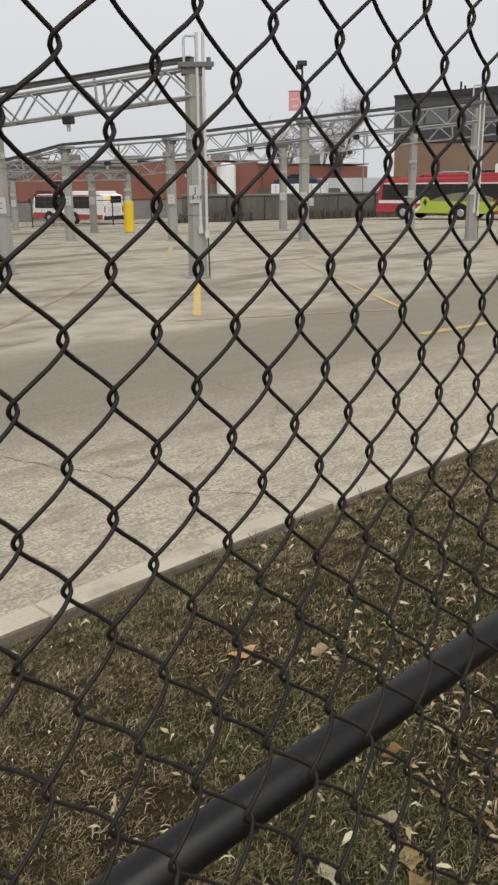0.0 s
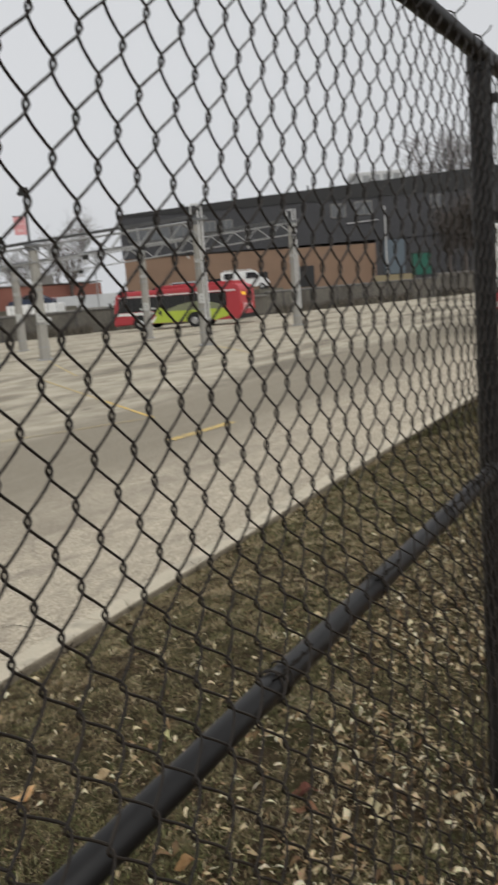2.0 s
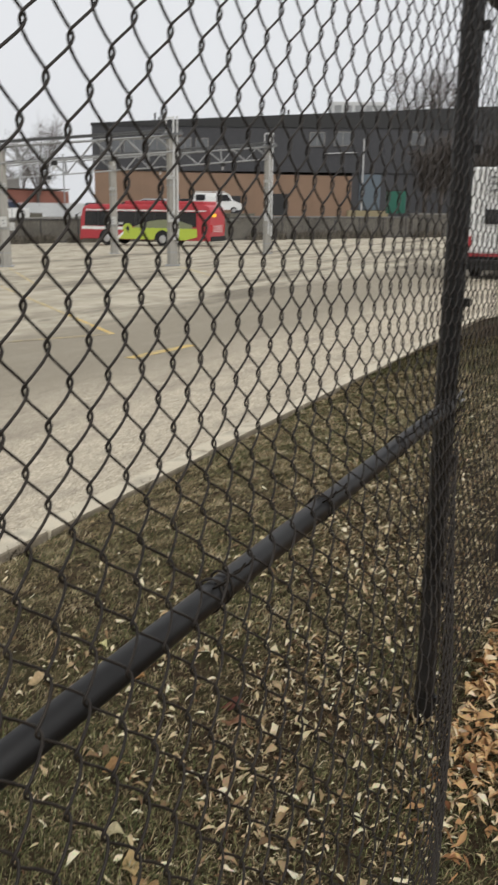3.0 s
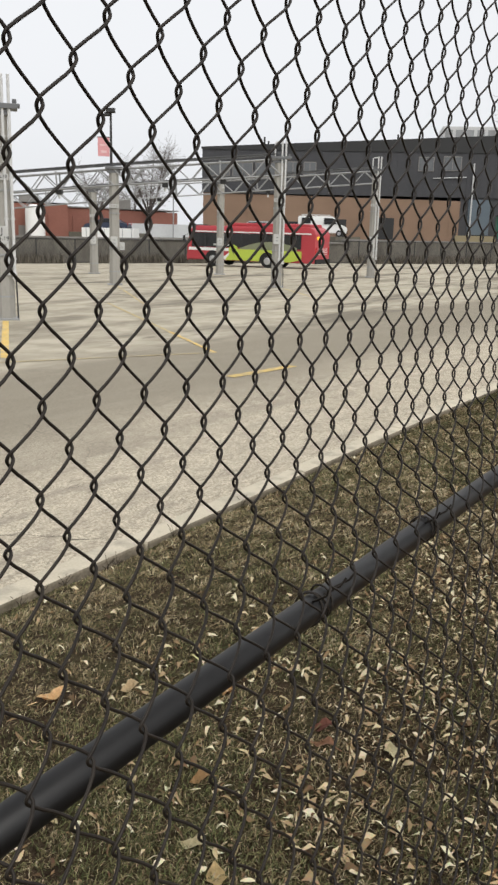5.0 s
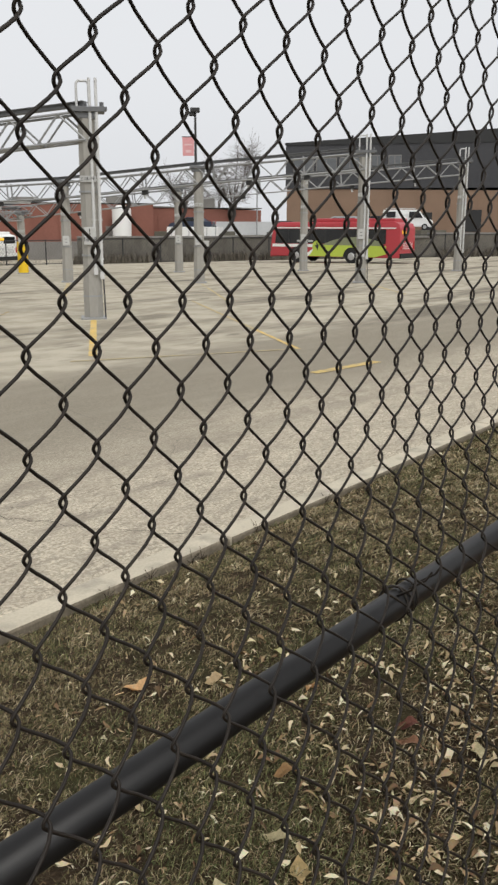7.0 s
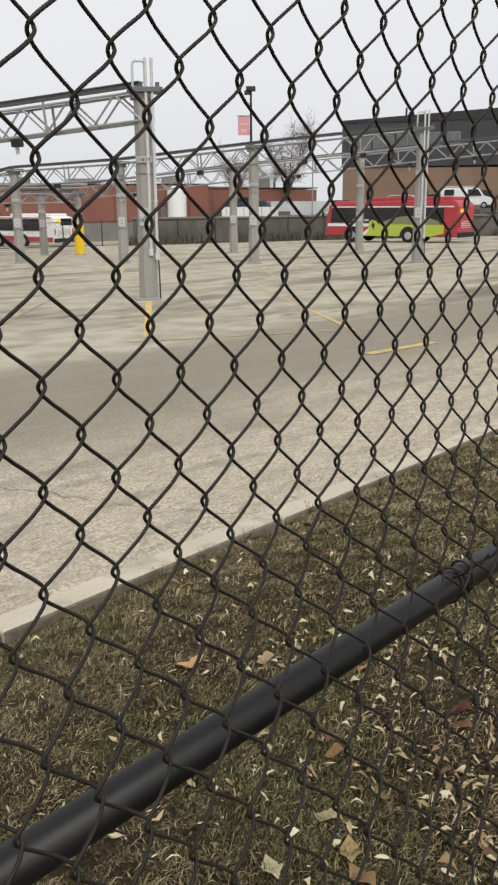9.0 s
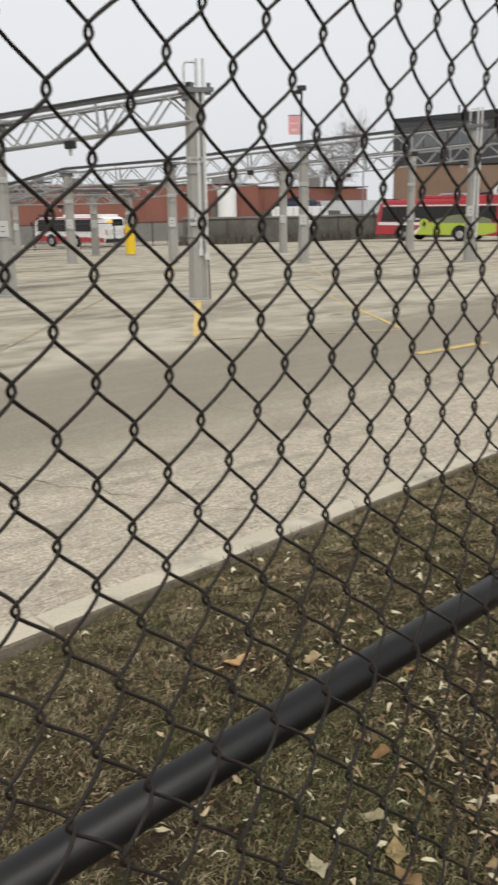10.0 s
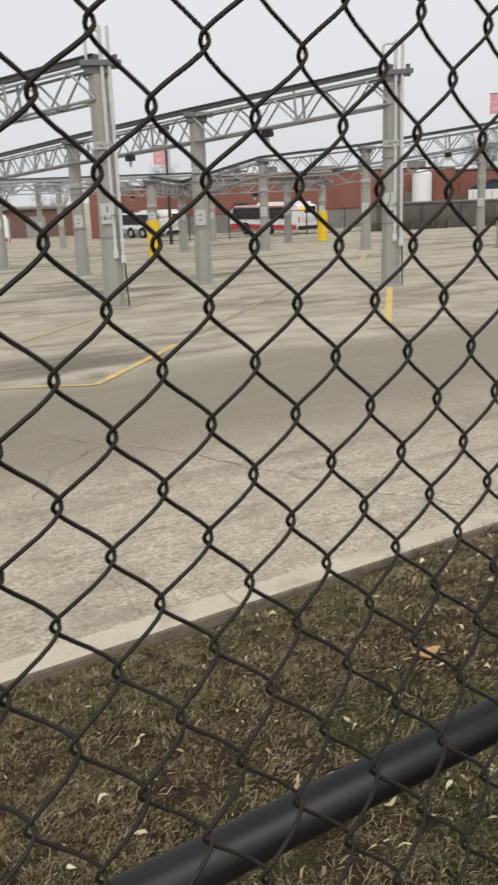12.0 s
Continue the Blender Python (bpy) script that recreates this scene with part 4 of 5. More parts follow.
    for s in (-1, 1):
        part("tail_lamp", box((-L - 0.03, s * W * 0.86 - 0.06, 1.0), (-L + 0.02, s * W * 0.86 + 0.06, 1.5), 0.01), mat("tail_red", (0.5, 0.02, 0.02), rough=0.2), t)
        mr = bmesh.new()
        add_tube(mr, (L - 0.1, s * W, 2.2), (L + 0.2, s * (W + 0.16), 2.0), 0.02, 6)
        add_box(mr, (L + 0.13, s * (W + 0.16) - 0.09, 1.7), (L + 0.23, s * (W + 0.16) + 0.09, 2.05), 0.02)
        part("mirror", mr, BLACK, t)
    return t


bus(52.54, 32.98, 95.3, True, "red and lime green electric city bus in the yard", length=9.9, height=2.85)
bus(44.0, 64.4, 99, False, "white city bus with red stripes parked in the yard", length=8.6, height=2.55, width=2.4)
bus(40.4, 81.0, 104.6, False, "pale grey bus parked before the brick depot", length=7.4, height=2.55, width=2.4, plain=True)
bus(20.5, 82.5, 165, False, "white and red city bus parked far across the yard", length=11.0)


# ---------------------------------------------------------------- wall, terrace, parked vehicles
WALL_LINE = [(30.0, 60.0), (46.0, 53.0), (57.5, 45.0), (68.0, 34.0), (86.0, 24.0), (106.0, 13.0)]
TERRACE = mat("terrace_ground", (0.13, 0.12, 0.095), rough=1.0, vary=0.3, scale=0.5, fine=8, bump=0.3)


def along(line, d):
    for (x0, y0), (x1, y1) in zip(line, line[1:]):
        s = math.hypot(x1 - x0, y1 - y0)
        if d <= s:
            return x0 + (x1 - x0) * d / s, y0 + (y1 - y0) * d / s
        d -= s
    return line[-1]


BANKMAT = mat("stained_retaining_wall", (0.155, 0.142, 0.12), rough=0.95, vary=0.3, scale=0.7, fine=6, bump=0.5, dirt=(0.06, 0.055, 0.045), dirt_scale=0.5, dirt_amount=0.7, stretch=(1, 1, 0.4))
rw = empty("retaining_wall")
tagged(rw, "dark stained concrete retaining wall with a fence", "wall", kind="structure")
for (x0, y0), (x1, y1) in zip(WALL_LINE[1:], WALL_LINE[2:]):
    d = Vector((x1 - x0, y1 - y0)).normalized()
    nn = Vector((-d.y, d.x)) * 0.35
    b = prism([(x0, y0), (x1, y1), (x1 + nn.x, y1 + nn.y), (x0 + nn.x, y0 + nn.y)], -2.0, 0.55 if x0 < 60 else 0.85 if x0 < 80 else 1.2)
    part("wall_length", b, BANKMAT, rw)
    c = prism([(x0 - nn.x * 0.3, y0 - nn.y * 0.3), (x1 - nn.x * 0.3, y1 - nn.y * 0.3), (x1 + nn.x * 1.3, y1 + nn.y * 1.3), (x0 + nn.x * 1.3, y0 + nn.y * 1.3)], (0.553 if x0 < 60 else 0.853 if x0 < 80 else 1.203), (0.68 if x0 < 60 else 0.98 if x0 < 80 else 1.33))
    part("coping", c, GREYWALL, rw)
yf = empty("yard_fence")
tagged(yf, "dark chain-link boundary fence along the yard", "fence")
total = sum(math.hypot(b[0] - a[0], b[1] - a[1]) for a, b in zip(WALL_LINE, WALL_LINE[1:]))
k = 0.0
while k < total:
    x, y = along(WALL_LINE, k)
    x, y = x - 0.45, y - 0.45
    part("fence_post", tube((x, y, lot_z(x, y)), (x, y, lot_z(x, y) + 1.9), 0.05, 6), INK, yf)
    k += 3.0
for h in (0.1, 1.85):
    pts = [along(WALL_LINE, q) for q in np.arange(0, total, 2.0)]
    raw("fence_rail", *sweep([(x - 0.45, y - 0.45, lot_z(x, y) + h) for x, y in pts], 0.03, 5), INK, yf)
for sgn in (-1, 1):
    v, f = [], []
    for q in np.arange(0, total, 0.22):
        a, b = along(WALL_LINE, q), along(WALL_LINE, q + sgn * 1.2 if 0 < q + sgn * 1.2 < total else q)
        z = lot_z(*a)
        sv, sf = sweep([(a[0] - 0.45, a[1] - 0.45, z + 0.1), ((a[0] + b[0]) / 2 - 0.45, (a[1] + b[1]) / 2 - 0.45, z + 0.97), (b[0] - 0.45, b[1] - 0.45, z + 1.85)], 0.007, 3)
        f.append(np.asarray(sf) + sum(len(w) for w in v))
        v.append(sv)
    raw("fence_mesh", np.concatenate(v), np.concatenate(f), INK, yf)
sx, sy = along(WALL_LINE, 27.5)
fs = empty("fence_sign", sx - 0.52, sy - 0.52, lot_z(sx, sy) + 1.05, -45)
tagged(fs, "small pale notice board on the boundary fence", "sign")
part("board", box((-0.45, -0.03, 0), (0.45, 0.0, 0.6), 0.01), PLATE, fs)
for k in range(3):
    part("lettering", box((-0.36, -0.036, 0.12 + 0.15 * k), (0.34 - 0.1 * k, -0.031, 0.18 + 0.15 * k)), POLE, fs)
tz = bmesh.new()
prism([(57.8, 45.4), (68.3, 34.4), (86.3, 24.4), (106.3, 13.4), (190, 20), (170, 110), (80, 75), (66, 58)], -2.0, 0.5, tz)
tagged(part("terrace", tz, TERRACE), "raised asphalt parking terrace behind the wall", "ground", kind="structure")


def vehicle(kind, x, y, z, rz, paint, label):
    """Van, wagon or saloon from lofted sections, with cabin glass, wheels, lamps and bumpers."""
    t = empty(kind, x, y, z, rz)
    tagged(t, label, "van" if kind == "van" else "car", group="parked vehicles")
    if kind == "van":
        L, W, prof, glass = 2.7, 0.98, [(-2.7, 0.35), (-2.7, 2.05), (-2.55, 2.15), (1.0, 2.15), (1.25, 2.05), (1.75, 1.3), (2.55, 1.1), (2.7, 0.9), (2.7, 0.35)], [(0.15, 1.3), (1.6, 1.3), (1.18, 1.95), (0.15, 1.95)]
    elif kind == "wagon":
        L, W, prof, glass = 2.3, 0.92, [(-2.3, 0.32), (-2.3, 1.0), (-2.1, 1.6), (-1.9, 1.7), (0.5, 1.7), (0.75, 1.62), (1.35, 1.08), (2.15, 0.92), (2.3, 0.7), (2.3, 0.32)], [(-1.95, 1.1), (1.15, 1.1), (0.65, 1.56), (-1.8, 1.56)]
    else:
        L, W, prof, glass = 2.3, 0.9, [(-2.3, 0.3), (-2.3, 0.9), (-1.6, 1.0), (-0.95, 1.42), (0.4, 1.44), (1.15, 0.98), (2.1, 0.85), (2.3, 0.65), (2.3, 0.3)], [(-1.35, 1.02), (0.98, 1.0), (0.35, 1.38), (-0.9, 1.36)]
    b = bmesh.new()
    ring = [[b.verts.new((px, s * W * (0.86 if pz > 1.3 else 1.0), pz)) for px, pz in prof] for s in (-1, 1)]
    n = len(prof)
    b.faces.new(ring[0])
    b.faces.new(ring[1][::-1])
    for i in range(n):
        j = (i + 1) % n
        b.faces.new((ring[0][i], ring[1][i], ring[1][j], ring[0][j]))
    bmesh.ops.bevel(b, geom=b.edges[:], offset=0.05, segments=2, affect="EDGES")
    part("body", b, paint, t)
    for s in (-1, 1):
        yy = s * (W + 0.006) - (0.012 if s < 0 else 0)
        part("side_window", side_panel(glass, yy * (0.97 if kind != "van" else 1.0)), GLASSD, t)
        if kind == "van":
            part("rear_side_window", side_panel([(-2.3, 1.35), (-1.3, 1.35), (-1.3, 1.95), (-2.3, 1.95)], yy), GLASSD, t)
        for px in (L - 0.85, -L + 0.85):
            w = bmesh.new()
            add_tube(w, (px, s * (W - 0.2), 0.34), (px, s * (W + 0.02), 0.34), 0.34, 18)
            wh = part("wheel", w, BLACK, t)
            r = bmesh.new()
            add_tube(r, (px, s * (W + 0.01), 0.34), (px, s * (W + 0.035), 0.34), 0.2, 12)
            part("rim", r, CHROME, wh)
        part("tail_lamp", box((-L - 0.02, s * W * 0.82 - 0.07, 0.75), (-L + 0.03, s * W * 0.82 + 0.07, 1.1), 0.01), RED, t)
    part("bumper", box((-L - 0.08, -W * 0.95, 0.35), (-L + 0.05, W * 0.95, 0.55), 0.02), BLACK, t)
    part("front_bumper", box((L - 0.05, -W * 0.95, 0.32), (L + 0.08, W * 0.95, 0.55), 0.02), BLACK, t)
    if kind == "van":
        rack = bmesh.new()
        for px in (-2.2, -0.8, 0.6):
            add_tube(rack, (px, -W * 0.85, 2.25), (px, W * 0.85, 2.25), 0.03, 6)
            add_tube(rack, (px, -W * 0.8, 2.1), (px, -W * 0.8, 2.25), 0.025, 6)
            add_tube(rack, (px, W * 0.8, 2.1), (px, W * 0.8, 2.25), 0.025, 6)
        for s in (-1, 1):
            add_tube(rack, (-2.4, s * W * 0.7, 2.28), (0.8, s * W * 0.7, 2.28), 0.03, 6)
        part("ladder_rack", rack, PALE, t)
    return t


DARKP = mat("dark_car_paint", (0.02, 0.022, 0.026), rough=0.25, vary=0.1)
SILVER = mat("silver_car_paint", (0.42, 0.43, 0.44), rough=0.3, metal=0.3, vary=0.08)
BLUEP = mat("navy_car_paint", (0.03, 0.04, 0.07), rough=0.3, vary=0.1)
for kind, x, y, z, paint, label in (
        ("van", 87.6, 46.6, 1.05, WHITE, "white work van with roof rack on the terrace"), ("saloon", 80.4, 58.2, 0.56, DARKP, "black saloon car parked on the terrace"),
        ("saloon", 82.6, 55.0, 0.66, DARKP, "black hatchback car parked on the terrace"), ("wagon", 83.9, 53.1, 0.8, SILVER, "silver minivan parked on the terrace"),
        ("wagon", 86.2, 49.6, 0.85, DARKP, "dark sport utility car parked on the terrace"), ("saloon", 69.5, 62.0, 0.9, BLUEP, "navy car parked by the brick building")):
    vehicle(kind, x, y, z, 116 if kind != "van" else -64, paint, label)
for x, y, z in ((87.6, 46.6, 1.05), (80.4, 58.2, 0.56), (82.6, 55.0, 0.66), (83.9, 53.1, 0.8), (86.2, 49.6, 0.85), (69.5, 62.0, 0.9)):
    b = prism([(x - 2.6, y - 3.0), (x + 3.4, y - 3.0), (x + 3.4, y + 3.0), (x - 2.6, y + 3.0)], 0.3 if z > 0.3 else -2.0, z - 0.006)
    tagged(part("parking_slab", b, TERRACE), "asphalt parking slab on the terrace", "pavement", kind="structure")

# ---------------------------------------------------------------- dark clad building
A, B = Vector((92.8, 66.7)), Vector((115.0, 20.5))
D = (B - A).normalized()
N = Vector((D.y, -D.x))
if N.dot(Vector((-1, -1))) < 0:
    N = -N
BL = (B - A).length
blk = empty("clad_building")
blk.matrix_world = Matrix(((D.x, -N.x, 0, A.x), (D.y, -N.y, 0, A.y), (0, 0, 1, 0), (0, 0, 0, 1)))
tagged(blk, "long dark-clad building over a tan brick base", "building")


def roof_at(u):
    return 11.2 + 2.5 * u / BL


def slab(name, u0, u1, v0, v1, z0, z1a, z1b, material, parent, label=""):
    b = bmesh.new()
    q = [b.verts.new(c) for c in ((u0, v0, z0), (u1, v0, z0), (u1, v1, z0), (u0, v1, z0), (u0, v0, z1a), (u1, v0, z1b), (u1, v1, z1b), (u0, v1, z1a))]
    for f in ((0, 1, 2, 3), (7, 6, 5, 4), (4, 5, 1, 0), (5, 6, 2, 1), (6, 7, 3, 2), (7, 4, 0, 3)):
        b.faces.new([q[i] for i in f])
    return part(name, b, material, parent, label)


slab("brick_wall", 0, 32.0, 0, 22, -0.2, 6.0, 5.6, BRICK_TAN, blk, "tan brick lower wall")
slab("lower_wall", 32.004, BL, 0.02, 21.9, -0.2, 6.0, 6.0, DARKCLAD, blk, "charcoal metal lower wall")
slab("clad_wall", -0.15, BL, -0.15, 22.1, 6.003, 11.2, roof_at(BL), DARKCLAD, blk, "charcoal ribbed metal upper wall")
slab("parapet", -0.25, BL, -0.25, 22.2, 11.21, 11.5, roof_at(BL) + 0.3, INK, blk)
for i in range(60):
    u = 0.6 + i * BL / 61
    part("rib", box((u, -0.21, 6.05), (u + 0.07, -0.155, roof_at(u) - 0.02)), DARKCLAD, blk)
for i in range(9):
    u = 2.0 + i * 3.6
    part("brick_pier", box((u, -0.07, -0.1), (u + 0.35, -0.004, 5.5)), BRICK_TAN, blk)
FACEWIN = mat("hazy_window", (0.12, 0.125, 0.13), rough=0.15, vary=0.2, scale=0.8, spec=0.6)
for u, z, w, h in ((10.5, 8.3, 1.6, 1.6), (12.6, 8.3, 1.6, 1.6), (26.6, 9.0, 1.9, 1.7), (29.6, 9.1, 2.2, 1.7), (0.8, 8.0, 2.6, 1.7), (3.7, 8.0, 2.6, 1.7), (6.6, 8.05, 2.6, 1.7), (39.0, 9.3, 1.8, 1.6)):
    wn_ = part("window", box((u, -0.24, z), (u + w, -0.156, z + h), 0.01), GREYWALL, blk)
    part("pane", box((u + 0.1, -0.26, z + 0.1), (u + w / 2 - 0.04, -0.242, z + h - 0.1)), FACEWIN, wn_)
    part("pane", box((u + w / 2 + 0.04, -0.26, z + 0.1), (u + w - 0.1, -0.242, z + h - 0.1)), FACEWIN, wn_)
for u, w, h in ((9.0, 1.6, 2.4), (21.5, 2.6, 2.6), (17.0, 1.2, 2.3)):
    part("service_door", box((u, -0.12, 0.8), (u + w, -0.072, 0.8 + h), 0.01), INK, blk)
part("blue_bay_door", box((33.0, -0.16, 1.6), (35.6, -0.02, 5.8), 0.02), mat("blue_grey_door", (0.12, 0.15, 0.175), rough=0.6, vary=0.1), blk, "blue-grey roller door")
part("loading_dock", box((31.5, -1.4, -0.2), (36.5, -0.2, 1.5), 0.03), mat("dock_yellow", (0.3, 0.25, 0.15), rough=0.8), blk)
part("downpipe", tube((33.3, -0.3, 0.6), (33.3, -0.3, 10.0), 0.1, 8), PALE, blk, "pale vertical downpipe")
part("brace_pipe", tube((28.5, -0.3, 8.2), (32.5, -0.3, 8.4), 0.06, 6), PALE, blk)
rtu = bmesh.new()
add_box(rtu, (29.5, 3, 12.4), (36.5, 8, 14.6), 0.05)
ru = part("rooftop_unit", rtu, PALE, blk, "pale rooftop plant housing")
for k in range(5):
    part("louvre", box((29.8 + 1.3 * k, 2.95, 12.9), (30.7 + 1.3 * k, 2.998, 14.2)), GALV, ru)
for u, h in ((7.5, 1.0), (8.0, 0.5), (24.0, 0.7), (42.0, 0.9)):
    part("roof_vent", tube((u, 1.2, roof_at(u) - 0.2), (u, 1.2, roof_at(u) + 0.3 + h), 0.12, 8), INK, blk)

# ---------------------------------------------------------------- red brick depot
brk = empty("brick_depot")
tagged(brk, "low red brick depot with flat roof", "building")
P0, P1 = Vector((33.0, 98.0)), Vector((77.5, 59.0))
DD = (P1 - P0).normalized()
NN = Vector((-DD.y, DD.x))
brk.matrix_world = Matrix(((DD.x, NN.x, 0, P0.x), (DD.y, NN.y, 0, P0.y), (0, 0, 1, 0), (0, 0, 0, 1)))
RL = (P1 - P0).length
slab("brick_wall", RL * 0.135, RL * 0.34, 0, 16, -3.0, 2.7, 2.9, BRICK_RED, brk)
slab("brick_wall", RL * 0.34, RL * 0.8, -0.6, 18, -3.0, 3.75, 3.6, BRICK_RED, brk)
slab("brick_wall", RL * 0.8, RL, 0.4, 15, -3.0, 3.35, 3.1, BRICK_RED, brk)
slab("coping", RL * 0.34 - 0.1, RL * 0.8 + 0.1, -0.75, 18.1, 3.76, 3.9, 3.75, GREYWALL, brk)
slab("coping", RL * 0.134, RL * 0.34 - 0.11, -0.15, 16.1, 2.91, 3.0, 3.05, GREYWALL, brk)
slab("coping", RL * 0.8 + 0.11, RL + 0.1, 0.25, 15.1, 3.36, 3.5, 3.25, GREYWALL, brk)
slab("base_wall", RL * 0.3, RL * 0.76, -1.6, -0.7, -3.0, -0.35, -0.1, GREYWALL, brk, "grey concrete base wall")
slab("white_wall", RL * 0.84, RL + 1.5, -0.4, 0.3, -3.0, 1.9, 1.9, mat("pale_render", (0.52, 0.53, 0.53), rough=0.85, vary=0.1, scale=0.4, fine=6), brk, "pale rendered lower wall")
slab("grey_door", RL * 0.715, RL * 0.745, -0.75, -0.63, -2.4, 1.4, 1.4, GREYWALL, brk)
for k in range(19):
    u = RL * 0.15 + k * RL * 0.044
    part("pilaster", box((u, -0.74 if RL * 0.34 < u < RL * 0.8 else -0.12 if u < RL * 0.34 else 0.28, -2.8), (u + 0.3, -0.605 if RL * 0.34 < u < RL * 0.8 else -0.004 if u < RL * 0.34 else 0.396, 2.6)), BRICK_RED, brk)
slab("canopy", RL * 0.195, RL * 0.285, -3.0, -0.2, 0.15, 0.35, 0.35, GALV, brk, "pale flat loading canopy")
slab("shutter", RL * 0.2, RL * 0.28, -0.2, -0.06, -2.6, 0.05, 0.05, GALV, brk)
for u, v, w, h in ((RL * 0.45, 5, 1.6, 0.9), (RL * 0.55, 4, 2.6, 0.7), (RL * 0.63, 6, 1.2, 1.1), (RL * 0.72, 4, 2.0, 0.8), (RL * 0.9, 5, 1.5, 0.8), (RL * 0.39, 4, 1.0, 1.2)):
    part("roof_unit", box((u, v, 3.3), (u + w, v + 1.5, 3.75 + h), 0.04), GREYWALL, brk)
stk = bmesh.new()
add_tube(stk, (RL * 0.262, 6, 2.6), (RL * 0.262, 6, 7.2), 0.55, 12)
part("stack", stk, PALE, brk, "pale round roof stack")

tank = empty("storage_tank", 64.6, 67.4, lot_z(64.6, 67.4))
tagged(tank, "white upright storage tank with a domed top", "tank")
tb = bmesh.new()
add_tube(tb, (0, 0, 0.5), (0, 0, 5.0), 0.98, 24)
add_tube(tb, (0, 0, 5.0), (0, 0, 5.35), 0.98, 24, 0.45)
part("shell", tb, WHITE, tank)
for k in range(4):
    part("leg", tube((0.75 * math.cos(k * 1.57 + 0.5), 0.75 * math.sin(k * 1.57 + 0.5), 0), (0.75 * math.cos(k * 1.57 + 0.5), 0.75 * math.sin(k * 1.57 + 0.5), 0.6), 0.08, 6), GALV, tank)
rl = bmesh.new()
for k in range(5):
    add_tube(rl, (-1.4 + 0.7 * k, -1.4, 0), (-1.4 + 0.7 * k, -1.4, 1.1), 0.03, 5)
add_tube(rl, (-1.4, -1.4, 1.1), (1.4, -1.4, 1.1), 0.03, 5)
part("guard_rail", rl, GALV, tank)
ctr = empty("trailer", 66.0, 58.5, lot_z(66.0, 58.5), 116)
tagged(ctr, "pale box trailer beside the brick depot", "trailer")
part("box_body", box((-2.6, -1.1, 0.9), (2.6, 1.1, 3.0), 0.04), WHITE, ctr)
for k in range(6):
    part("side_rib", box((-2.4 + 0.9 * k, 1.105, 0.95), (-2.34 + 0.9 * k, 1.135, 2.95)), GALV, ctr)
for px in (-1.8, 1.8):
    for s in (-1, 1):
        part("wheel", tube((px, s * 0.8, 0.45), (px, s * 1.1, 0.45), 0.45, 14), BLACK, ctr)
part("chassis", box((-2.5, -0.5, 0.5), (2.5, 0.5, 0.9), 0.02), BLACK, ctr)

low_w = empty("low_warehouse", 30.0, 118.0, lot_z(30.0, 110.0) - 0.2, -18)
tagged(low_w, "long low dull brick warehouse far behind the yard", "building")
part("wall", box((-30, 0, 0), (16, 18, 3.9), 0.05), mat("dull_brick_wall", (0.17, 0.1, 0.08), rough=0.9, vary=0.2, scale=0.3), low_w)
part("roof", box((-30.4, -0.4, 3.905), (16.4, 18.4, 4.2), 0.05), GREYWALL, low_w)
for k in range(9):
    part("bay_door", box((-27 + 4.6 * k, -0.1, 0.2), (-24.5 + 4.6 * k, -0.005, 3.0), 0.02), GALV, low_w)


# ---------------------------------------------------------------- lamp posts with banners
PALEPINK = mat("bleached_banner_print", (0.66, 0.45, 0.45), rough=0.7)


def lamp_post(x, y, top, banner, label):
    z0 = lot_z(x, y)
    t = empty("lamp_post", x, y, z0, facing(x, y))
    tagged(t, label, "lamp post", group="yard lamp posts")
    h = top - z0
    part("mast", tube((0, 0, 0), (0, 0, h), 0.12, 10, 0.07), INK, t)
    hd = bmesh.new()
    add_box(hd, (-0.32, -0.25, h - 0.02), (0.3, 0.25, h + 0.26), 0.04)
    add_box(hd, (-0.42, -0.16, h - 0.24), (-0.06, 0.16, h + 0.02), 0.04)
    part("lamp_head", hd, INK, t)
    bn = part("banner", box((-0.85, -0.03, banner - z0), (-0.1, 0.03, banner - z0 + 1.15), 0.01), mat("faded_pink_banner", (0.62, 0.3, 0.31), rough=0.7, vary=0.1), t, "faded pink and white banner")
    part("lettering", box((-0.72, -0.045, banner - z0 + 0.65), (-0.22, -0.032, banner - z0 + 0.74)), PALEPINK, bn)
    part("lettering", box((-0.66, -0.045, banner - z0 + 0.2), (-0.28, -0.032, banner - z0 + 0.36)), PALEPINK, bn)
    part("arm", tube((-0.9, 0, banner - z0 + 1.18), (0, 0, banner - z0 + 1.18), 0.03, 6), INK, t)
    return t


lamp_post(44.5, 39.3, 8.65, 5.95, "tall dark lamp post with a pink banner")
lamp_post(27.6, 52.5, 5.9, 3.75, "dark lamp post with a faded pink banner")
lamp_post(14.2, 58.0, 5.2, 3.0, "far dark lamp post with a faded banner")
thin = empty("flag_pole", 76.0, 58.5, lot_z(76, 58.5))
tagged(thin, "slim grey pole behind the depot", "pole")
part("mast", tube((0, 0, 0), (0, 0, 8.3), 0.07, 8), GALV, thin)
part("finial", tube((0, 0, 8.3), (0, 0, 8.45), 0.12, 8, 0.05), GALV, thin)

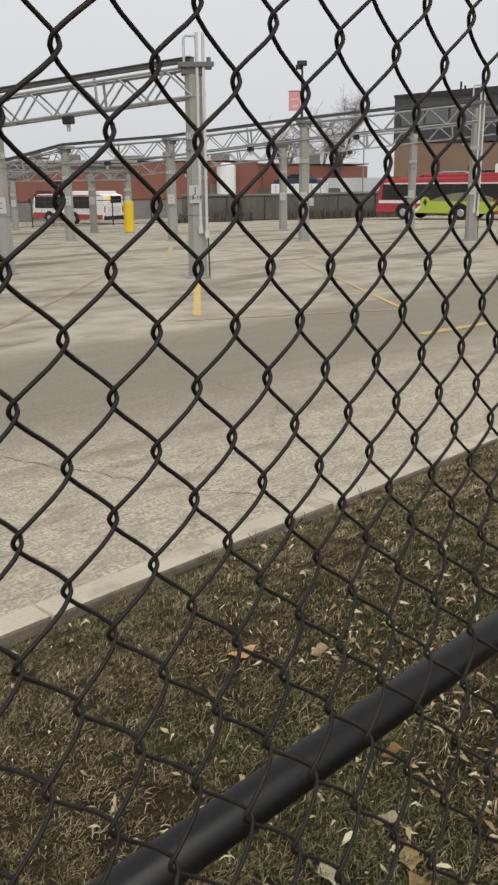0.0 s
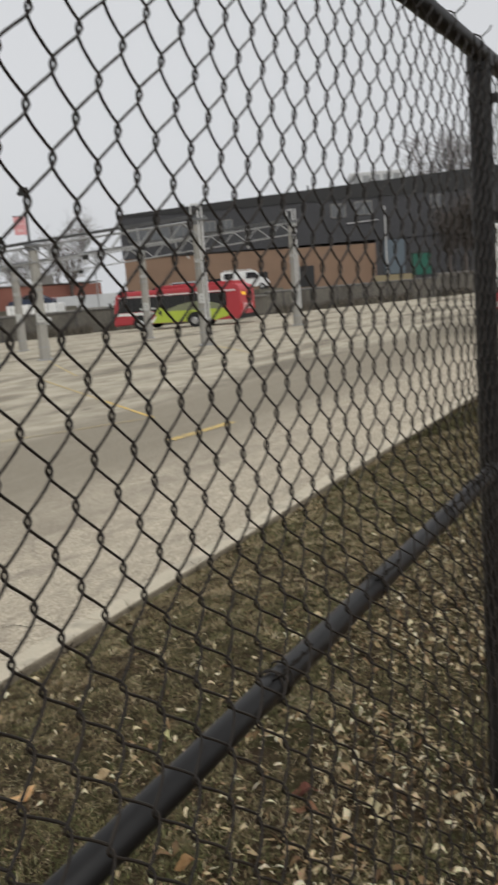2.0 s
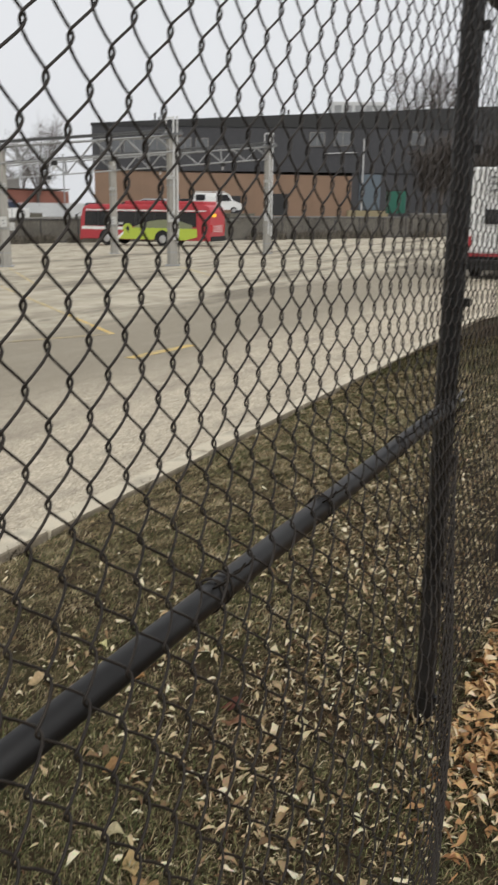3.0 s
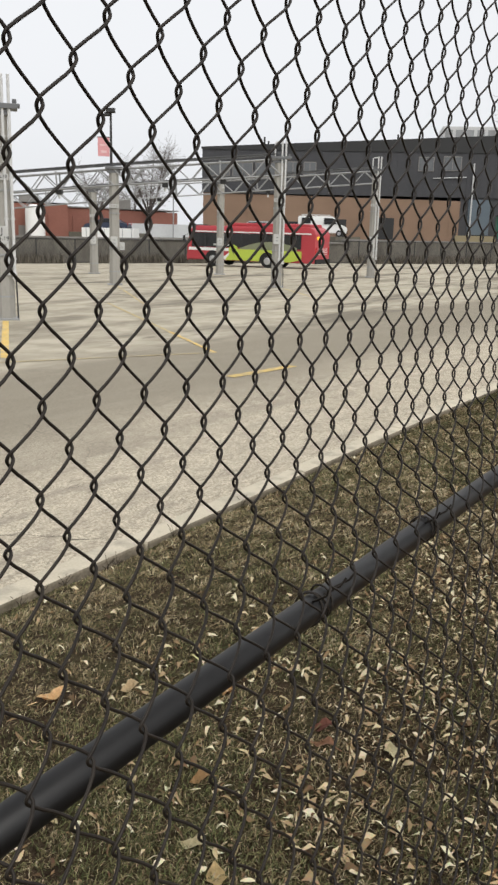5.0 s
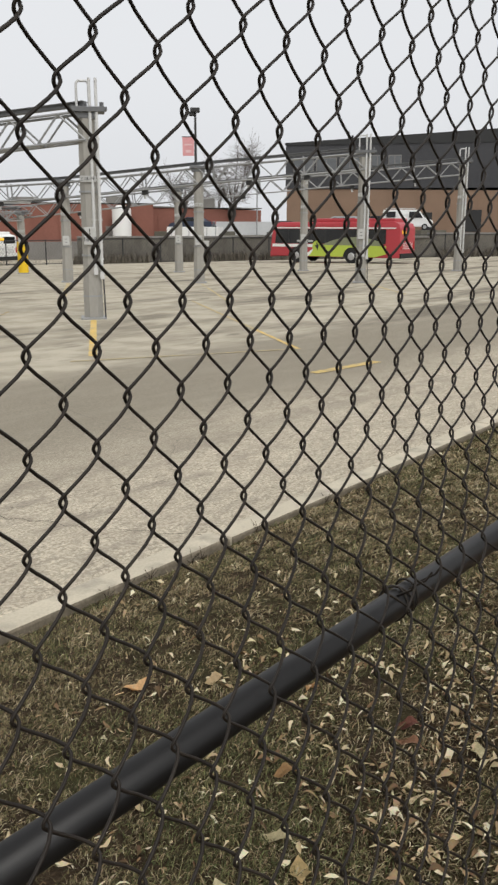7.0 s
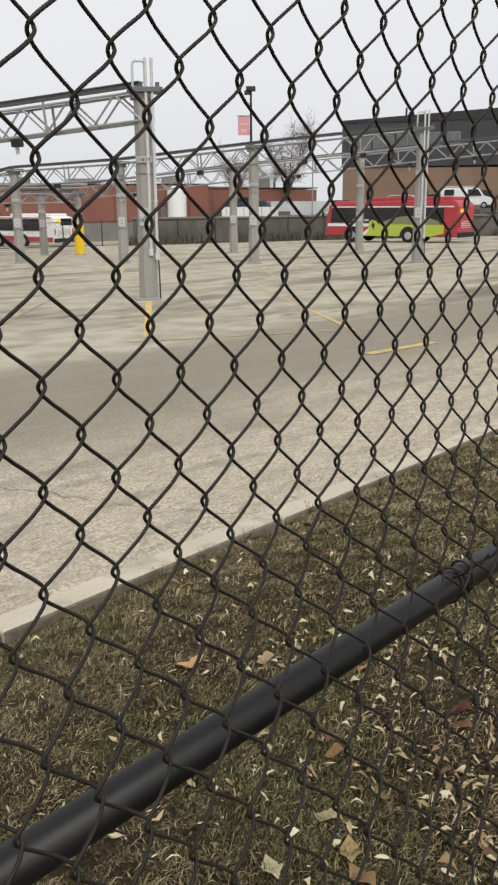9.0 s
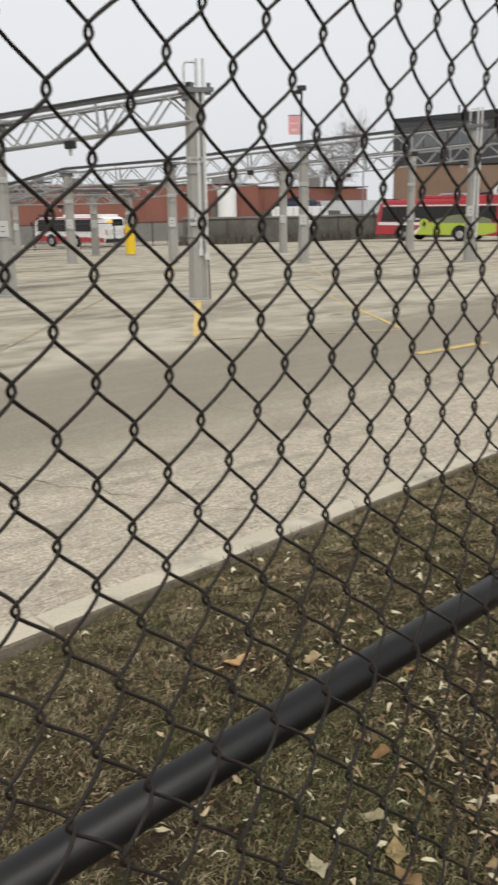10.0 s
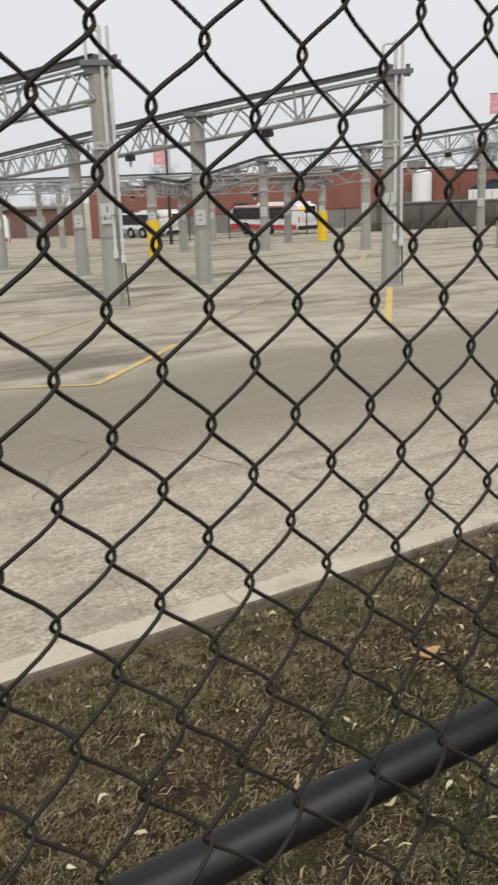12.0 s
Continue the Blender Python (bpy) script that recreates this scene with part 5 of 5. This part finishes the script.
# ---------------------------------------------------------------- white van, yellow bollard and bin by the driveway
cube = empty("box_van", 30.6, 4.95, lot_z(30.6, 4.95), 0)
tagged(cube, "white box van with dark slatted windows", "van")
part("box_body", box((-1.8, -1.05, 0.8), (4.2, 1.05, 3.5), 0.07), WHITE, cube)
part("chassis", box((-1.7, -0.95, 0.3), (5.6, 0.95, 0.79), 0.03), BLACK, cube)
part("red_stripe", box((-1.84, -1.0, 0.72), (-1.805, 1.0, 0.82)), RED, cube)
for z in (2.75, 2.95, 3.15):
    part("louvre", box((-1.835, -0.75, z), (-1.805, 0.35, z + 0.07)), GALV, cube)
part("rear_window", box((-1.83, -0.25, 1.75), (-1.805, 0.45, 2.2), 0.005), GLASSD, cube)
part("rear_window", box((-1.83, -0.95, 1.75), (-1.805, -0.35, 2.2), 0.005), GLASSD, cube)
part("door_seam", box((-1.818, -0.015, 0.85), (-1.805, 0.015, 3.4)), GALV, cube)
part("cab", box((4.25, -0.98, 0.8), (5.9, 0.98, 2.7), 0.2), WHITE, cube)
for px in (-0.6, 4.9):
    for sgn in (-1, 1):
        wheel = part("wheel", tube((px, sgn * 0.72, 0.45), (px, sgn * 1.02, 0.45), 0.45, 20), BLACK, cube)
        part("rim", tube((px, sgn * 1.0, 0.45), (px, sgn * 1.04, 0.45), 0.24, 14), CHROME, wheel)
part("step_bumper", box((-2.05, -1.0, 0.3), (-1.81, 1.0, 0.62), 0.03), BLACK, cube)
for sgn in (-1, 1):
    part("tail_lamp", box((-1.835, sgn * 0.9 - 0.07, 1.0), (-1.806, sgn * 0.9 + 0.07, 1.35), 0.01), RED, cube)
bol = empty("bollard", 12.0, 1.48, grass_z(12.0, 1.48) - 0.02)
tagged(bol, "wide yellow plastic bollard on the verge", "bollard")
bb = bmesh.new()
add_tube(bb, (0, 0, 0), (0, 0, 0.86), 0.19, 24)
add_tube(bb, (0, 0, 0.86), (0, 0, 0.91), 0.19, 24, 0.15)
add_tube(bb, (0, 0, 0.91), (0, 0, 0.94), 0.15, 24, 0.06)
part("sleeve", bb, YELLOW, bol)
part("foot_ring", tube((0, 0, 0), (0, 0, 0.06), 0.22, 20), INK, bol)
bin_ = empty("waste_bin", 90.0, 27.0, 1.28, -64)
tagged(bin_, "green steel waste bin by the wall", "bin")
part("bin_body", box((-0.9, -0.7, 0), (0.9, 0.7, 2.2), 0.05), mat("green_paint", (0.02, 0.11, 0.075), rough=0.5), bin_)
part("lid", box((-0.95, -0.75, 2.2), (0.95, 0.75, 2.32), 0.03), INK, bin_)

# ---------------------------------------------------------------- bare trees
BARK = mat("grey_bark", (0.1, 0.085, 0.075), rough=0.95, vary=0.25, scale=3, fine=20, bump=0.4)
TWIG = mat("winter_twigs", (0.16, 0.14, 0.13), rough=0.95, vary=0.25, scale=3)


THICKET = mat("dark_brown_twigs", (0.1, 0.086, 0.076), rough=0.95, vary=0.3, scale=2)


def bare_tree(x, y, z, h, spread, seed, label, twigs=260, r0=None, twig=None):
    rnd = random.Random(seed)
    t = empty("bare_tree", x, y, z)
    tagged(t, label, "tree", group="bare trees")
    trunk, limbs, fine = bmesh.new(), bmesh.new(), bmesh.new()
    r0 = r0 or h * 0.022
    fork = h * 0.28
    add_tube(trunk, (0, 0, 0), (0.05 * h * rnd.uniform(-1, 1), 0, fork), r0, 9, r0 * 0.75)
    part("trunk", trunk, BARK, t)
    tips = []
    for i in range(9):
        a, reach = rnd.uniform(0, 6.28), rnd.uniform(0.45, 1.0) * spread
        p0 = Vector((0, 0, fork * rnd.uniform(0.8, 1.0)))
        p1 = Vector((math.cos(a) * reach * 0.4, math.sin(a) * reach * 0.4, fork + (h - fork) * rnd.uniform(0.25, 0.5)))
        p2 = Vector((math.cos(a) * reach * 0.8, math.sin(a) * reach * 0.8, fork + (h - fork) * rnd.uniform(0.55, 0.98)))
        add_tube(limbs, p0, p1, r0 * 0.5, 6, r0 * 0.3)
        add_tube(limbs, p1, p2, r0 * 0.3, 5, r0 * 0.12)
        tips += [(p0, p1), (p1, p2), (p1, p2)]
    part("limb_set", limbs, BARK, t)
    v, f, cnt = [], [], 0
    for i in range(twigs):
        a, b = rnd.choice(tips)
        s = a.lerp(b, rnd.uniform(0.3, 1.0))
        d = Vector((rnd.gauss(0, 1), rnd.gauss(0, 1), rnd.gauss(0.7, 0.7))).normalized() * h * rnd.uniform(0.08, 0.24)
        m = s + d * 0.5 + Vector((rnd.gauss(0, 0.03), rnd.gauss(0, 0.03), 0)) * h
        for q0, q1 in ((s, m), (m, s + d), (m, m + Vector((d.y, -d.x, abs(d.z))) * 0.6), (m, m + Vector((-d.y, d.x, d.z * 0.5)) * 0.6)):
            sv, sf = sweep([q0, q1], r0 * 0.055, 3)
            v.append(sv)
            f.append(sf + cnt)
            cnt += len(sv)
    raw("crown", np.concatenate(v), np.concatenate(f), twig or TWIG, t)
    return t


bare_tree(75.0, 61.0, 0.4, 9.4, 4.4, 3, "bare winter tree behind the depot", 420)
bare_tree(153.0, 41.0, 0.0, 24.0, 9.0, 5, "large bare tree beyond the clad building", 520)
bare_tree(160.0, 30.0, 0.0, 20.0, 8.0, 8, "bare tree beyond the clad building", 420)
bare_tree(98.0, 90.0, -1.0, 11.0, 5.0, 11, "bare tree between the buildings", 320)
bare_tree(104.0, 88.0, -1.0, 9.5, 5.0, 12, "bare tree between the buildings", 320)
for i in range(9):
    bare_tree(8 + i * 9.0, 150 - i * 2.0, -3.0, 8.5 + 1.8 * math.sin(i * 2.1), 5.5, 30 + i, "distant bare tree behind the depot", 260)
for i in range(0, 11):
    bare_tree(92.0 + i * 1.7, 24.5 - i * 1.25, 0.9 + 0.05 * i, 7.4 + 1.3 * math.sin(i * 1.9), 3.0, 60 + i, "dense leafless bush above the wall", 620, r0=0.24, twig=THICKET)


# ---------------------------------------------------------------- dead sprigs rooted in the kerb joint
SPRIG = mat("dead_stalk", (0.06, 0.045, 0.03), rough=0.95, vary=0.3)


def kerb_sprig(x, seed):
    rnd = random.Random(seed)
    v, f, cnt = [], [], 0
    for i in range(6):
        a, h = rnd.uniform(0, 6.28), rnd.uniform(0.04, 0.1)
        pts = [(0, 0, 0), (0.012 * math.cos(a), 0.012 * math.sin(a), h * 0.5), (0.045 * math.cos(a + 0.4), 0.045 * math.sin(a + 0.4), h)]
        sv, sf = sweep(pts, 0.0016, 4)
        v.append(sv)
        f.append(sf + cnt)
        cnt += len(sv)
    ob = raw("kerb_weed", np.concatenate(v), np.concatenate(f), SPRIG)
    ob.matrix_world = pose(x, KERB_Y - 0.012, grass_z(x, KERB_Y - 0.012) - 0.006)
    tagged(ob, "small dead weed rooted beside the kerb", "weed", group="kerb weeds")


for i, x in enumerate((2.4, 2.55, 2.73, 3.07, 3.15, 3.7, 4.5)):
    kerb_sprig(x, 200 + i)


# ---------------------------------------------------------------- dry weeds along the yard's edge
WEED = island_material("dry_weeds", [(0.0, (0.05, 0.042, 0.033)), (0.5, (0.11, 0.098, 0.08)), (1.0, (0.22, 0.195, 0.155))])
nw = 9000
q = rs.uniform(16.0, total - 2.0, nw)
keep_w = np.array([patch(k * 0.35, 0.0) > 0.42 for k in q])
q = q[keep_w]
foot = np.array([along(WALL_LINE, k) for k in q]) - rs.uniform(0.1, 1.3, (len(q), 1))
foot_z = np.array([lot_z(a, b) for a, b in foot])
high, lean = rs.uniform(0.15, 0.9, len(q)), rs.uniform(-0.35, 0.35, (len(q), 2))
wv_ = np.zeros((len(q), 5, 3))
for k, (f, w) in enumerate(((0.0, 0.02), (0.6, 0.014))):
    for j, sgn in enumerate((-1, 1)):
        wv_[:, 2 * k + j, :2] = foot + lean * (f * f * high)[:, None] + np.array([sgn * w, -sgn * w])
        wv_[:, 2 * k + j, 2] = foot_z + high * f
wv_[:, 4, :2] = foot + lean * high[:, None]
wv_[:, 4, 2] = foot_z + high
tagged(fast_mesh("dry_weeds", wv_, [[0, 1, 3, 2]], [[2, 3, 4]], WEED), "dry brown weeds along the boundary fence", "weeds", kind="stuff")
